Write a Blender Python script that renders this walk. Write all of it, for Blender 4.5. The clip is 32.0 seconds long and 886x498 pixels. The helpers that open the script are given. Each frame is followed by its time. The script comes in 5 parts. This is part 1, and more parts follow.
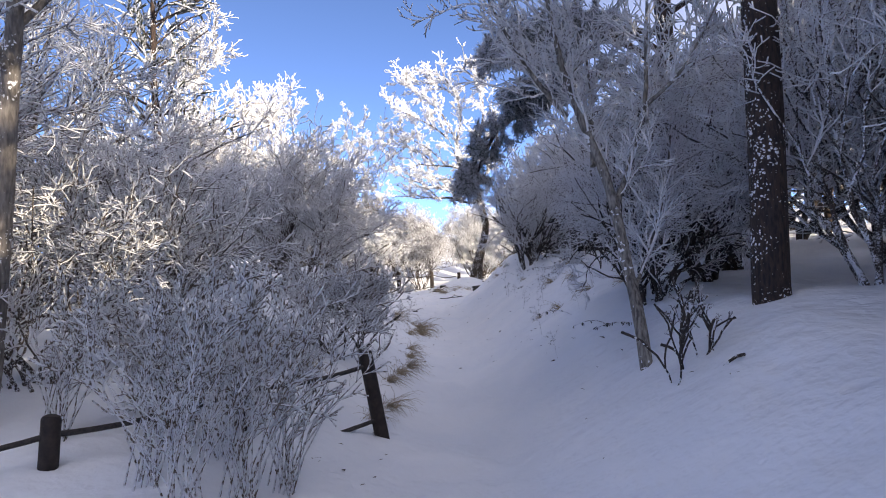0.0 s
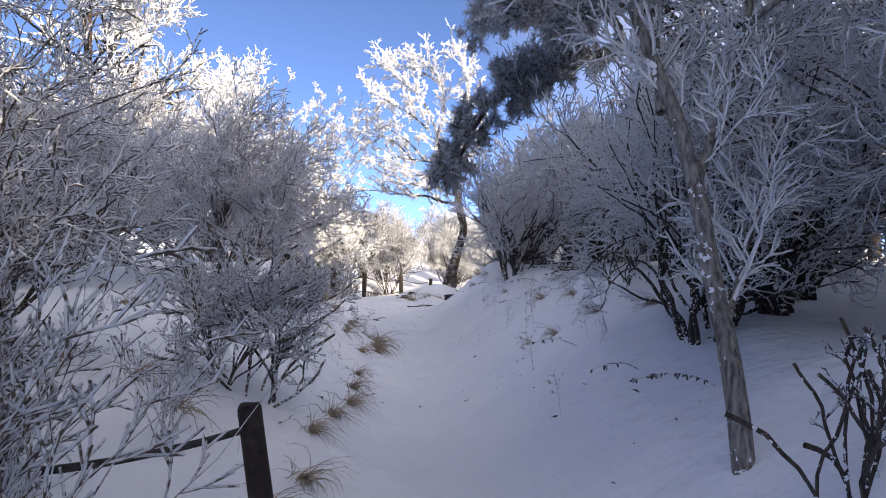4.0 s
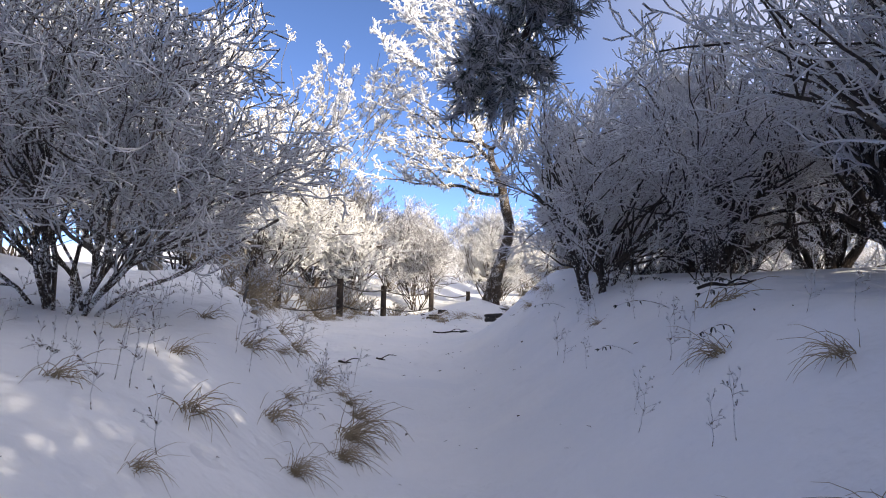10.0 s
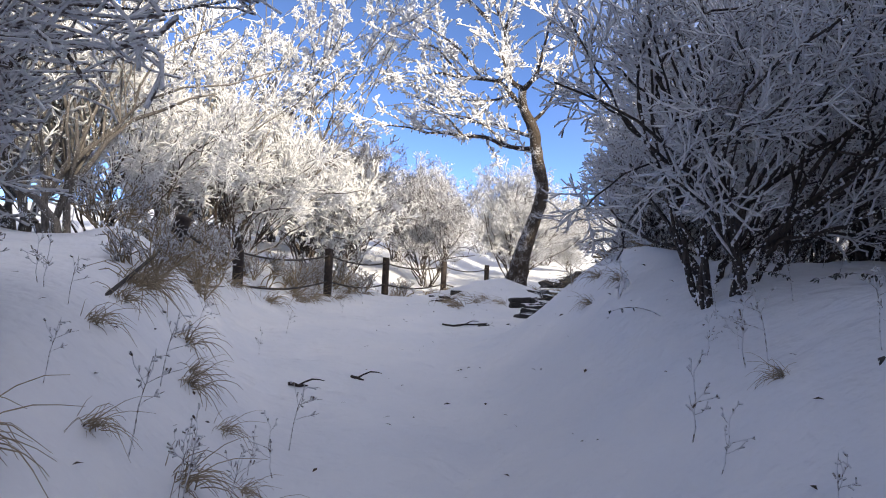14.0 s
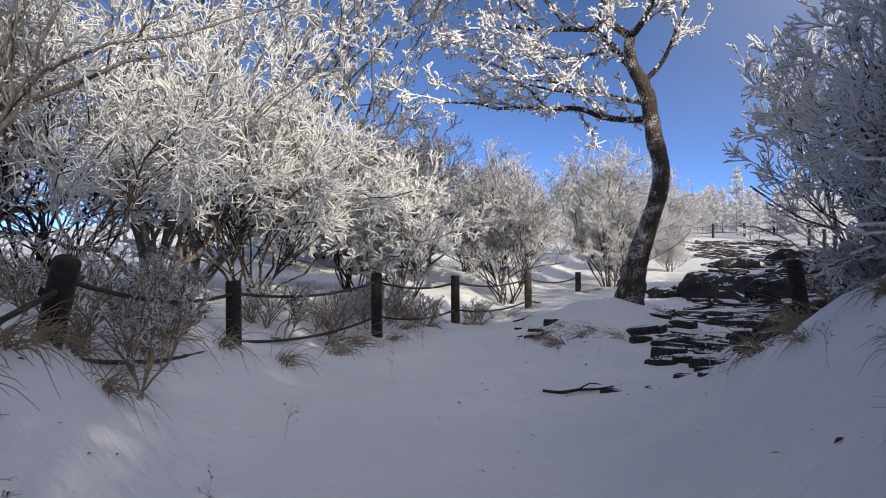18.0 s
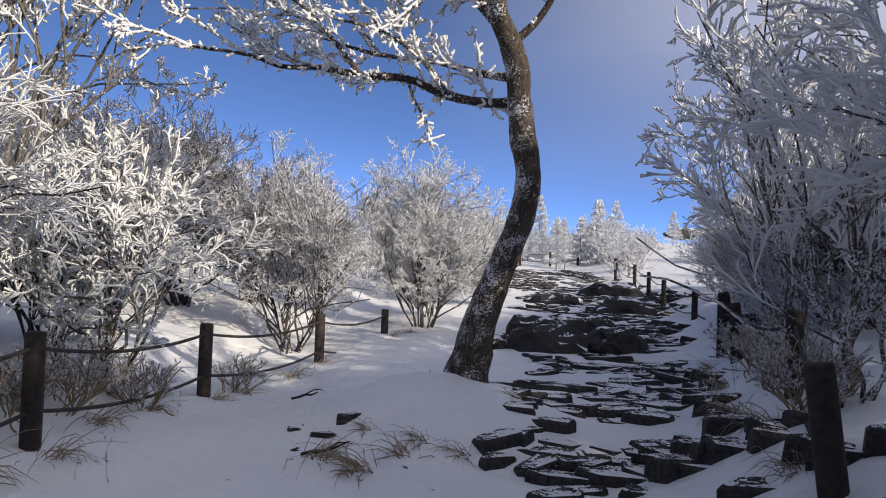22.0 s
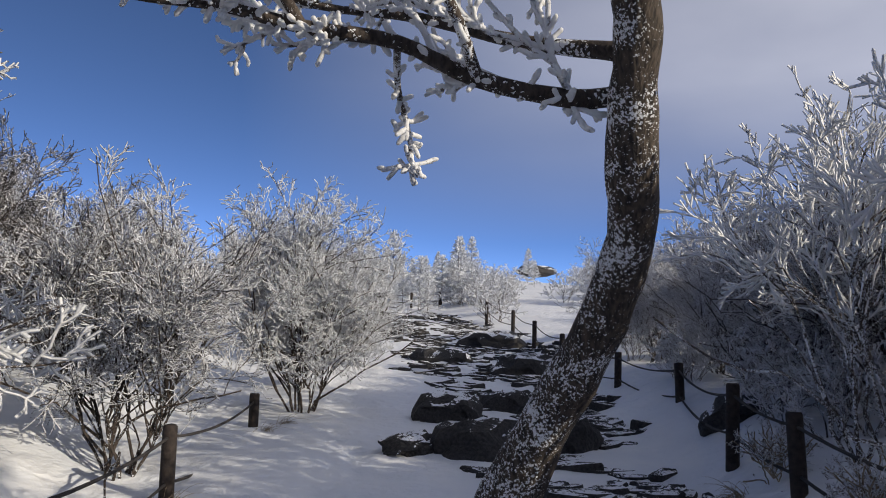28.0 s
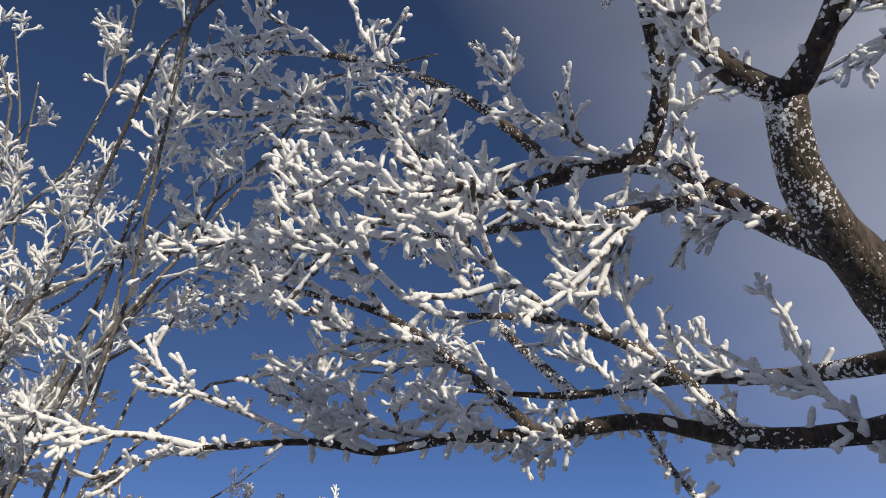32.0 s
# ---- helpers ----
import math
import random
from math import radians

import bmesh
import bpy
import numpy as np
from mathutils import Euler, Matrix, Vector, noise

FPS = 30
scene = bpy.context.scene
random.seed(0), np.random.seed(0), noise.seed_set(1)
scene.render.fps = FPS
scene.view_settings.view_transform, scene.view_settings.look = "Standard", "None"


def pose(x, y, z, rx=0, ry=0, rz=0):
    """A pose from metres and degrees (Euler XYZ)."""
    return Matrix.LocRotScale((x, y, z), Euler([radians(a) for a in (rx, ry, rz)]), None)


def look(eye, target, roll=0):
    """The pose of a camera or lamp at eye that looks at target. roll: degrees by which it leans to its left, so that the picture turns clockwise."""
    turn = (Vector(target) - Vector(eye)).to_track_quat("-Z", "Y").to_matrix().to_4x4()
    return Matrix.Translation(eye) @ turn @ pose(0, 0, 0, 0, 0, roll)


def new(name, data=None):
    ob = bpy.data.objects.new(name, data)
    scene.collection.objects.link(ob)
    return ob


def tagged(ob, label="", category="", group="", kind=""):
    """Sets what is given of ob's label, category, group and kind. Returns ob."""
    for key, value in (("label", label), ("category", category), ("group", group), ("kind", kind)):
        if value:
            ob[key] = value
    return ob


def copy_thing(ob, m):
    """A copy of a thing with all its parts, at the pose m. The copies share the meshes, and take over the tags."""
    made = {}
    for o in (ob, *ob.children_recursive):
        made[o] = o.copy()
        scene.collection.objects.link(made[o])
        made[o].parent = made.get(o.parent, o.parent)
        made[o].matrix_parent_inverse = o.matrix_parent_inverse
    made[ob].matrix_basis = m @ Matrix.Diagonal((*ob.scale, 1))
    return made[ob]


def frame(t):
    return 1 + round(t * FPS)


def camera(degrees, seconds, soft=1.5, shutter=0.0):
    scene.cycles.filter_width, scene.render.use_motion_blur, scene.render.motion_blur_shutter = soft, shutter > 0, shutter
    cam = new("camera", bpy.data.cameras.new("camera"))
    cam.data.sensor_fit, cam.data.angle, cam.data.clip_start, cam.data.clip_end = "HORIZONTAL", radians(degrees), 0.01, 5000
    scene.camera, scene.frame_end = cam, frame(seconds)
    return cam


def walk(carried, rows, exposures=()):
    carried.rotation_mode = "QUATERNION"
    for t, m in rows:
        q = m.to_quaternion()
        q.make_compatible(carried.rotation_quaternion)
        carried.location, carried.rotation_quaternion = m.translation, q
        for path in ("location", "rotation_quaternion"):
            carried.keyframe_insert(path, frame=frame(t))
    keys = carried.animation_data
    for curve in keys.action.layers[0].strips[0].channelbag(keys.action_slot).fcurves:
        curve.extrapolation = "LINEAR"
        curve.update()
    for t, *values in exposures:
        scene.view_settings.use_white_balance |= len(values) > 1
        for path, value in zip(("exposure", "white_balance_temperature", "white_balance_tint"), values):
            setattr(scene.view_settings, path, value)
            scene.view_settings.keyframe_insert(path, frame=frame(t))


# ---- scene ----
cam = camera(59.1, 32.0, soft=1.0)

# seconds, eye x, y, z, then yaw to the left, pitch up and roll in degrees
PATH = [
    (0, 0.089, -0.070, 1.476, -0.04, 2.10, -2.82),
    (0.5, 0.065, 0.167, 1.524, -0.32, 1.47, -2.53),
    (1, 0.041, 0.423, 1.558, -1.31, 1.65, -1.24),
    (1.5, 0.087, 0.761, 1.503, -1.61, 2.18, -1.03),
    (2, 0.029, 1.045, 1.503, -1.82, 2.16, -0.60),
    (2.5, 0.013, 1.351, 1.531, -2.87, 2.84, 0.43),
    (4.5, 0.213, 2.766, 1.474, -0.87, 2.08, 1.55),
    (5, 0.147, 3.236, 1.476, 0.30, 1.30, 1.69),
    (5.5, 0.130, 3.648, 1.475, -0.56, 1.97, 2.09),
    (6, 0.197, 4.096, 1.466, -0.44, 2.62, 1.86),
    (6.5, 0.218, 4.604, 1.425, 0.01, 2.48, 1.41),
    (7, 0.278, 5.067, 1.433, -0.78, 1.63, 0.98),
    (7.5, 0.325, 5.522, 1.506, 0.20, 1.34, 0.07),
    (8, 0.305, 5.955, 1.521, 0.47, 2.39, 1.20),
    (8.5, 0.286, 6.356, 1.534, -0.07, 2.89, 1.47),
    (9, 0.331, 6.930, 1.566, 1.50, 2.79, 1.33),
    (9.5, 0.242, 7.375, 1.621, 1.05, 2.81, 1.18),
    (10, 0.363, 7.794, 1.605, 1.05, 3.23, 1.19),
    (10.5, 0.392, 8.211, 1.652, 2.32, 3.53, 0.79),
    (11, 0.350, 8.710, 1.719, 2.43, 2.92, 1.59),
    (11.5, 0.433, 9.297, 1.701, 3.91, 1.66, 1.06),
    (12, 0.353, 9.670, 1.747, 4.48, 1.14, 1.33),
    (12.5, 0.410, 10.118, 1.776, 3.60, 1.75, 2.00),
    (13, 0.412, 10.537, 1.837, 3.72, 1.96, 1.42),
    (13.5, 0.305, 11.000, 1.825, 3.14, 1.24, 2.12),
    (14, 0.328, 11.390, 1.770, 2.21, 0.82, 2.69),
    (14.5, 0.303, 11.741, 1.854, 4.07, 0.65, 2.85),
    (16.5, 0.381, 13.576, 2.014, 6.65, 0.99, 0.66),
    (17, 0.264, 14.093, 2.044, 9.22, 1.23, -0.25),
    (17.5, 0.016, 14.607, 2.004, 9.93, 0.72, -0.57),
    (18, 0.001, 15.165, 2.069, 7.58, 0.65, -0.54),
    (18.5, -0.053, 15.655, 2.187, 7.30, 2.03, -0.93),
    (19, -0.218, 16.174, 2.264, 5.58, 3.31, -0.09),
    (19.5, -0.139, 16.712, 2.218, 2.54, 3.77, -0.12),
    (20, -0.094, 17.177, 2.262, 0.37, 3.69, -0.21),
    (20.5, -0.075, 17.817, 2.320, -2.55, 1.86, 0.34),
    (21, 0.104, 18.324, 2.362, -3.54, 1.76, 0.81),
    (21.5, -0.049, 18.890, 2.342, -5.19, 1.42, 1.49),
    (22, -0.016, 19.345, 2.392, -6.91, 1.96, 2.02),
    (22.5, -0.025, 19.818, 2.497, -5.92, 2.36, 1.58),
    (23, -0.127, 20.399, 2.520, -6.42, 1.84, 2.06),
    (23.5, -0.101, 20.889, 2.501, -7.49, 1.71, 2.40),
    (24, -0.181, 21.355, 2.565, -7.90, 2.07, 2.42),
    (24.5, -0.337, 21.932, 2.643, -11.58, 1.76, 2.72),
    (25, -0.316, 22.424, 2.686, -15.67, 0.65, 2.96),
    (25.5, -0.555, 22.747, 2.731, -21.22, -1.34, 3.33),
    (27.5, -0.615, 22.997, 2.964, -23.30, 4.69, 2.86),
    (28, -0.416, 23.076, 2.966, -18.68, 4.66, 1.87),
    (28.5, -0.307, 23.296, 2.938, -14.83, 4.85, 0.94),
    (29, -0.079, 23.387, 3.007, -7.60, 6.56, 0.12),
    (29.5, 0.228, 23.368, 3.067, 1.05, 9.07, -1.38),
    (30, 0.208, 23.272, 3.125, 4.00, 14.87, -3.31),
    (30.5, 0.226, 23.191, 3.194, 5.82, 21.35, -5.04),
    (31, 0.234, 23.139, 3.244, 7.54, 25.38, -5.88),
    (32, 0.210, 23.158, 3.196, 8.87, 30.88, -5.76),
]


def aim(x, y, z, yaw, pitch, roll):
    a, b = radians(yaw), radians(pitch)
    way = Vector((-math.sin(a) * math.cos(b), math.cos(a) * math.cos(b), math.sin(b)))
    return look((x, y, z), Vector((x, y, z)) + way, roll)


walk(cam, [(row[0], aim(*row[1:])) for row in PATH], [(0, 2.4, 8300, 12), (6, 2.35, 8400, 11), (11, 2.15, 8100, 10), (14, 2.05, 7900, 9), (18, 1.3, 7600, 9), (21, 1.35, 7600, 10), (25, 1.0, 7500, 9), (28, 0.95, 7500, 8), (32, 1.05, 7600, 7)])

# ---- sky and sun ----
SUN_AZ, SUN_EL = 140.0, 23.0          # degrees clockwise from +y, degrees up
world = bpy.data.worlds.new("sky")
scene.world = world
world.use_nodes = True
wn = world.node_tree
sky = wn.nodes.new("ShaderNodeTexSky")
sky.sky_type = "NISHITA"
sky.sun_disc = False
sky.sun_elevation, sky.sun_rotation = radians(SUN_EL), radians(SUN_AZ)
sky.altitude, sky.air_density, sky.dust_density, sky.ozone_density = 4200, 0.23, 0.4, 5.5
wn.nodes["Background"].inputs[1].default_value = 0.15
# a thin veil of high cloud, uneven over the whole sky
tc = wn.nodes.new("ShaderNodeTexCoord")
mp = wn.nodes.new("ShaderNodeMapping")
mp.inputs["Scale"].default_value, mp.inputs["Rotation"].default_value = (0.9, 1.6, 2.6), (0.2, 0.3, 0.6)
wn.links.new(tc.outputs["Generated"], mp.inputs[0])
veil = wn.nodes.new("ShaderNodeTexNoise")
veil.inputs["Scale"].default_value, veil.inputs["Detail"].default_value, veil.inputs["Roughness"].default_value = 1.7, 5.0, 0.45
wn.links.new(mp.outputs[0], veil.inputs["Vector"])
thin = wn.nodes.new("ShaderNodeMapRange")
thin.inputs["From Min"].default_value, thin.inputs["From Max"].default_value, thin.inputs["To Max"].default_value = 0.25, 0.75, 0.85
thin.inputs["To Min"].default_value = 0.3
wn.links.new(veil.outputs[0], thin.inputs[0])
parts = wn.nodes.new("ShaderNodeSeparateXYZ")
wn.links.new(tc.outputs["Generated"], parts.inputs[0])
side = wn.nodes.new("ShaderNodeMapRange")          # the veil thickens sunward; its unseen part behind is added to brighten the shade
side.inputs["From Min"].default_value, side.inputs["From Max"].default_value = -0.36, 0.45
side.inputs["To Min"].default_value, side.inputs["To Max"].default_value = 0.0, 1.0
sunny = wn.nodes.new("ShaderNodeVectorMath")
sunny.operation = "DOT_PRODUCT"
sunny.inputs[1].default_value = (0.9, -0.43, 0.0)
wn.links.new(tc.outputs["Generated"], sunny.inputs[0])
wn.links.new(sunny.outputs["Value"], side.inputs[0])
both = wn.nodes.new("ShaderNodeMath")
both.operation = "MULTIPLY"
high = wn.nodes.new("ShaderNodeMapRange")          # and leaves the lowest sky clear
high.inputs["From Min"].default_value, high.inputs["From Max"].default_value = 0.09, 0.28
wn.links.new(parts.outputs[2], high.inputs[0])
lift = wn.nodes.new("ShaderNodeMath")
lift.operation = "MULTIPLY"
wn.links.new(side.outputs[0], lift.inputs[0])
wn.links.new(high.outputs[0], lift.inputs[1])
wn.links.new(lift.outputs[0], both.inputs[0])
wn.links.new(thin.outputs[0], both.inputs[1])
cloud = wn.nodes.new("ShaderNodeMix")
cloud.data_type = "RGBA"
cloud.inputs[7].default_value = (2.6, 2.8, 3.6, 1)
wn.links.new(both.outputs[0], cloud.inputs[0])
wn.links.new(sky.outputs[0], cloud.inputs[6])
wn.links.new(cloud.outputs[2], wn.nodes["Background"].inputs[0])
sun = new("sun", bpy.data.lights.new("sun", "SUN"))
sun.data.energy, sun.data.angle, sun.data.color = 1.8, radians(0.5), (1.0, 0.95, 0.88)
to_sun = Vector((math.sin(radians(SUN_AZ)) * math.cos(radians(SUN_EL)), math.cos(radians(SUN_AZ)) * math.cos(radians(SUN_EL)), math.sin(radians(SUN_EL))))
sun.matrix_world = look(to_sun * 60, (0, 0, 0))


# ---- materials ----
def material(name, rough=0.8):
    m = bpy.data.materials.new(name)
    m.use_nodes = True
    b = m.node_tree.nodes["Principled BSDF"]
    b.inputs["Roughness"].default_value = rough
    return m, m.node_tree, b


def node(nt, kind, **kw):
    n = nt.nodes.new(kind)
    for key, value in kw.items():
        n.inputs[key].default_value = value
    return n


def noise_tex(nt, scale, detail=4.0, space="Object"):
    tc = nt.nodes.new("ShaderNodeTexCoord")
    n = node(nt, "ShaderNodeTexNoise", Scale=scale, Detail=detail)
    nt.links.new(tc.outputs[space], n.inputs["Vector"])
    return n


def ramp(nt, src, stops):
    r = nt.nodes.new("ShaderNodeValToRGB")
    e = r.color_ramp.elements
    while len(e) < len(stops):
        e.new(0.5)
    for i, (p, c) in enumerate(stops):
        e[i].position, e[i].color = p, (*c, 1) if len(c) == 3 else c
    nt.links.new(src, r.inputs[0])
    return r


def mix(nt, fac, a, b):
    m = nt.nodes.new("ShaderNodeMix")
    m.data_type = "RGBA"
    for sock, v in ((m.inputs[0], fac), (m.inputs[6], a), (m.inputs[7], b)):
        if isinstance(v, bpy.types.NodeSocket):
            nt.links.new(v, sock)
        else:
            sock.default_value = v if isinstance(v, float) else (*v, 1)
    return m.outputs[2]


def math_node(nt, op, a, b):
    m = nt.nodes.new("ShaderNodeMath")
    m.operation = op
    for sock, v in zip(m.inputs, (a, b)):
        if isinstance(v, bpy.types.NodeSocket):
            nt.links.new(v, sock)
        else:
            sock.default_value = v
    return m.outputs[0]


def bump(nt, b, height, strength, dist):
    n = node(nt, "ShaderNodeBump", Strength=strength, Distance=dist)
    nt.links.new(height, n.inputs["Height"])
    nt.links.new(n.outputs[0], b.inputs["Normal"])


def up_facing(nt):
    g = nt.nodes.new("ShaderNodeNewGeometry")
    s = nt.nodes.new("ShaderNodeSeparateXYZ")
    nt.links.new(g.outputs["Normal"], s.inputs[0])
    return s


def snow_material():
    m, nt, b = material("snow", 0.55)
    big, fine = noise_tex(nt, 0.9, 5), noise_tex(nt, 14.0, 8)
    c = ramp(nt, big.outputs[0], [(0.3, (0.80, 0.83, 0.88)), (0.7, (0.90, 0.91, 0.93))])
    nt.links.new(c.outputs[0], b.inputs["Base Color"])
    mid = noise_tex(nt, 4.6, 3)
    tc = nt.nodes.new("ShaderNodeTexCoord")
    pits = node(nt, "ShaderNodeTexVoronoi", Scale=3.4)
    nt.links.new(tc.outputs["Object"], pits.inputs["Vector"])
    pit = ramp(nt, pits.outputs["Distance"], [(0.12, (0, 0, 0)), (0.34, (1, 1, 1))])
    where = ramp(nt, noise_tex(nt, 0.55, 2).outputs[0], [(0.45, (0, 0, 0)), (0.62, (1, 1, 1))])
    pit = math_node(nt, "MULTIPLY", pit.outputs[0], where.outputs[0])
    h = math_node(nt, "ADD", math_node(nt, "MULTIPLY", big.outputs[0], 2.0), math_node(nt, "MULTIPLY", fine.outputs[0], 0.3))
    h = math_node(nt, "ADD", h, math_node(nt, "MULTIPLY", mid.outputs[0], 1.1))
    h = math_node(nt, "ADD", h, math_node(nt, "MULTIPLY", pit, 0.6))
    bump(nt, b, h, 0.55, 0.07)
    b.inputs["Specular IOR Level"].default_value = 0.25
    return m


def rime_material(name, dark, light, cover, scale=45.0, under_shade=0.13):
    """Rime on twigs, thickest above; the downward side is darkened, as bare bark and as shade under twigs. cover sets
    how much of the bark is hidden.
    """
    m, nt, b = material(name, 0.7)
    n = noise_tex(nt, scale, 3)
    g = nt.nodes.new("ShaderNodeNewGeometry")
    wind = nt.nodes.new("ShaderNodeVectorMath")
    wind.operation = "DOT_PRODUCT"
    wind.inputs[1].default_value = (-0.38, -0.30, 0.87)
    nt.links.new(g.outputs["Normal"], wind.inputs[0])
    f = math_node(nt, "ADD", n.outputs[0], math_node(nt, "MULTIPLY", wind.outputs["Value"], under_shade))
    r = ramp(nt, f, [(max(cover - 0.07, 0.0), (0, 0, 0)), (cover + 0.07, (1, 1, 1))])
    nt.links.new(mix(nt, r.outputs[0], dark, light), b.inputs["Base Color"])
    tr = node(nt, "ShaderNodeBsdfTranslucent", Color=(*light, 1))
    ms = nt.nodes.new("ShaderNodeMixShader")
    nt.links.new(math_node(nt, "MULTIPLY", r.outputs[0], 0.15), ms.inputs[0])
    nt.links.new(b.outputs[0], ms.inputs[1])
    nt.links.new(tr.outputs[0], ms.inputs[2])
    nt.links.new(ms.outputs[0], nt.nodes["Material Output"].inputs[0])
    bump(nt, b, noise_tex(nt, scale * 3, 2).outputs[0], 0.6, 0.006)
    return m


def bark_material(name, a, b2, frost, frost_scale=38.0):
    """Bark with rime flecks, thicker on the side that the wind came from."""
    m, nt, b = material(name, 0.85)
    tc = nt.nodes.new("ShaderNodeTexCoord")
    mp = nt.nodes.new("ShaderNodeMapping")
    mp.inputs["Scale"].default_value = (1, 1, 0.25)
    nt.links.new(tc.outputs["Object"], mp.inputs[0])
    n = node(nt, "ShaderNodeTexNoise", Scale=55.0, Detail=6.0)
    nt.links.new(mp.outputs[0], n.inputs["Vector"])
    col = ramp(nt, n.outputs[0], [(0.35, a), (0.65, b2)])
    v = node(nt, "ShaderNodeTexVoronoi", Scale=frost_scale)
    warp = node(nt, "ShaderNodeTexNoise", Scale=frost_scale * 1.6, Detail=2.0)
    nt.links.new(tc.outputs["Object"], warp.inputs["Vector"])
    add = nt.nodes.new("ShaderNodeVectorMath")
    add.operation = "MULTIPLY_ADD"
    add.inputs[1].default_value = (0.035, 0.035, 0.035)
    nt.links.new(warp.outputs[1], add.inputs[0])
    nt.links.new(tc.outputs["Object"], add.inputs[2])
    nt.links.new(add.outputs[0], v.inputs["Vector"])
    big = noise_tex(nt, 5.0, 3)
    s = up_facing(nt)
    lim = math_node(nt, "ADD", math_node(nt, "MULTIPLY", big.outputs[0], 1.5), math_node(nt, "MULTIPLY", s.outputs[0], -0.12))
    lim = math_node(nt, "ADD", lim, frost - 0.75)
    f = math_node(nt, "LESS_THAN", v.outputs["Distance"], lim)
    nt.links.new(mix(nt, f, col.outputs[0], (0.82, 0.84, 0.88)), b.inputs["Base Color"])
    h = math_node(nt, "ADD", n.outputs[0], math_node(nt, "MULTIPLY", f, 0.8))
    bump(nt, b, h, 0.9, 0.015)
    return m


def plain_material(name, a, b2, scale, rough=0.85, depth=0.01, strength=0.6):
    m, nt, b = material(name, rough)
    n, g = noise_tex(nt, scale, 6), noise_tex(nt, scale * 9, 3)
    c = ramp(nt, n.outputs[0], [(0.32, a), (0.68, b2)])
    nt.links.new(c.outputs[0], b.inputs["Base Color"])
    bump(nt, b, math_node(nt, "ADD", n.outputs[0], math_node(nt, "MULTIPLY", g.outputs[0], 0.4)), strength, depth)
    return m


def stone_material():
    m, nt, b = material("dark_stone", 0.75)
    n, g = noise_tex(nt, 2.2, 6), noise_tex(nt, 26.0, 5)
    c = ramp(nt, g.outputs[0], [(0.3, (0.010, 0.0095, 0.010)), (0.7, (0.048, 0.045, 0.045))])
    s = up_facing(nt)
    lim = math_node(nt, "ADD", math_node(nt, "MULTIPLY", n.outputs[0], 1.1), math_node(nt, "MULTIPLY", g.outputs[0], 0.5))
    f = math_node(nt, "GREATER_THAN", math_node(nt, "MULTIPLY", s.outputs[2], lim), 0.71)
    nt.links.new(mix(nt, f, c.outputs[0], (0.84, 0.86, 0.90)), b.inputs["Base Color"])
    bump(nt, b, g.outputs[0], 0.8, 0.03)
    return m


SNOW = snow_material()
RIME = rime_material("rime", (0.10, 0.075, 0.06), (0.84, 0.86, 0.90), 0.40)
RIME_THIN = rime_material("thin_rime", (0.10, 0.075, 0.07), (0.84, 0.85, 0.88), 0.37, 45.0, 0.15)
# sparser rime, darkened further for the shade that lies on the gloom shrubs
RIME_SPARSE_SHADED = rime_material("sparse_shaded_rime", (0.055, 0.05, 0.052), (0.72, 0.73, 0.77), 0.58)
# patchier and less white, so part of these shrubs' shade is in the colour
RIME_MID_SHADED = rime_material("patchy_shaded_rime", (0.06, 0.052, 0.05), (0.82, 0.83, 0.87), 0.46)
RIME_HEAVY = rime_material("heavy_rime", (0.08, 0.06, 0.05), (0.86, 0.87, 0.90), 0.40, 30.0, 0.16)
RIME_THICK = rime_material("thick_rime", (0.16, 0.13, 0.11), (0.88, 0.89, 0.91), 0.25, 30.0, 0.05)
BARK = bark_material("dark_bark", (0.025, 0.019, 0.016), (0.075, 0.056, 0.046), 0.21)
TRUNK = bark_material("trunk_bark", (0.022, 0.017, 0.014), (0.10, 0.076, 0.058), 0.25, 58.0)
BIRCH = bark_material("birch_bark", (0.08, 0.07, 0.065), (0.30, 0.28, 0.25), 0.10, 30.0)
BARK_GREY = bark_material("grey_bark", (0.10, 0.09, 0.085), (0.22, 0.20, 0.18), 0.22)
PINE_BARK = bark_material("pine_bark", (0.018, 0.013, 0.012), (0.065, 0.04, 0.031), 0.14)
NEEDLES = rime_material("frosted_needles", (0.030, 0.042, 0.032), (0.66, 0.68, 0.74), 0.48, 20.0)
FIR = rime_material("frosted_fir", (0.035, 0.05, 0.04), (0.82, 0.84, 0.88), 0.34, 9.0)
BARK_RIMED = bark_material("rimed_bark", (0.04, 0.03, 0.026), (0.11, 0.085, 0.07), 0.42, 60.0)
POST = plain_material("weathered_post", (0.014, 0.010, 0.009), (0.045, 0.032, 0.027), 18.0)
ROPE = plain_material("dark_rope", (0.025, 0.022, 0.022), (0.07, 0.06, 0.055), 60.0)
STRAW = plain_material("dry_grass", (0.20, 0.145, 0.09), (0.42, 0.34, 0.23), 9.0)
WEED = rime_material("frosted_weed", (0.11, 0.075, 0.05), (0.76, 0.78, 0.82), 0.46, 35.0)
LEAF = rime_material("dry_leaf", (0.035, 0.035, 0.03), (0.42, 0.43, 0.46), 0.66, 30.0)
LITTER = plain_material("dead_leaf", (0.02, 0.015, 0.012), (0.09, 0.06, 0.04), 3.0)
STONE = stone_material()


# ---- builders ----
def mesh_object(name, verts, faces, mat, parent=None, smooth=False):
    me = bpy.data.meshes.new(name)
    me.from_pydata(verts, [], faces)
    me.materials.append(mat)
    if smooth:
        me.shade_smooth()
    ob = new(name, me)
    ob.parent = parent
    return ob


def thing(name, place, label, category, group="", kind=""):
    ob = new(name)
    ob.location = place
    ob.empty_display_size = 0.1
    return tagged(ob, label, category, group, kind)


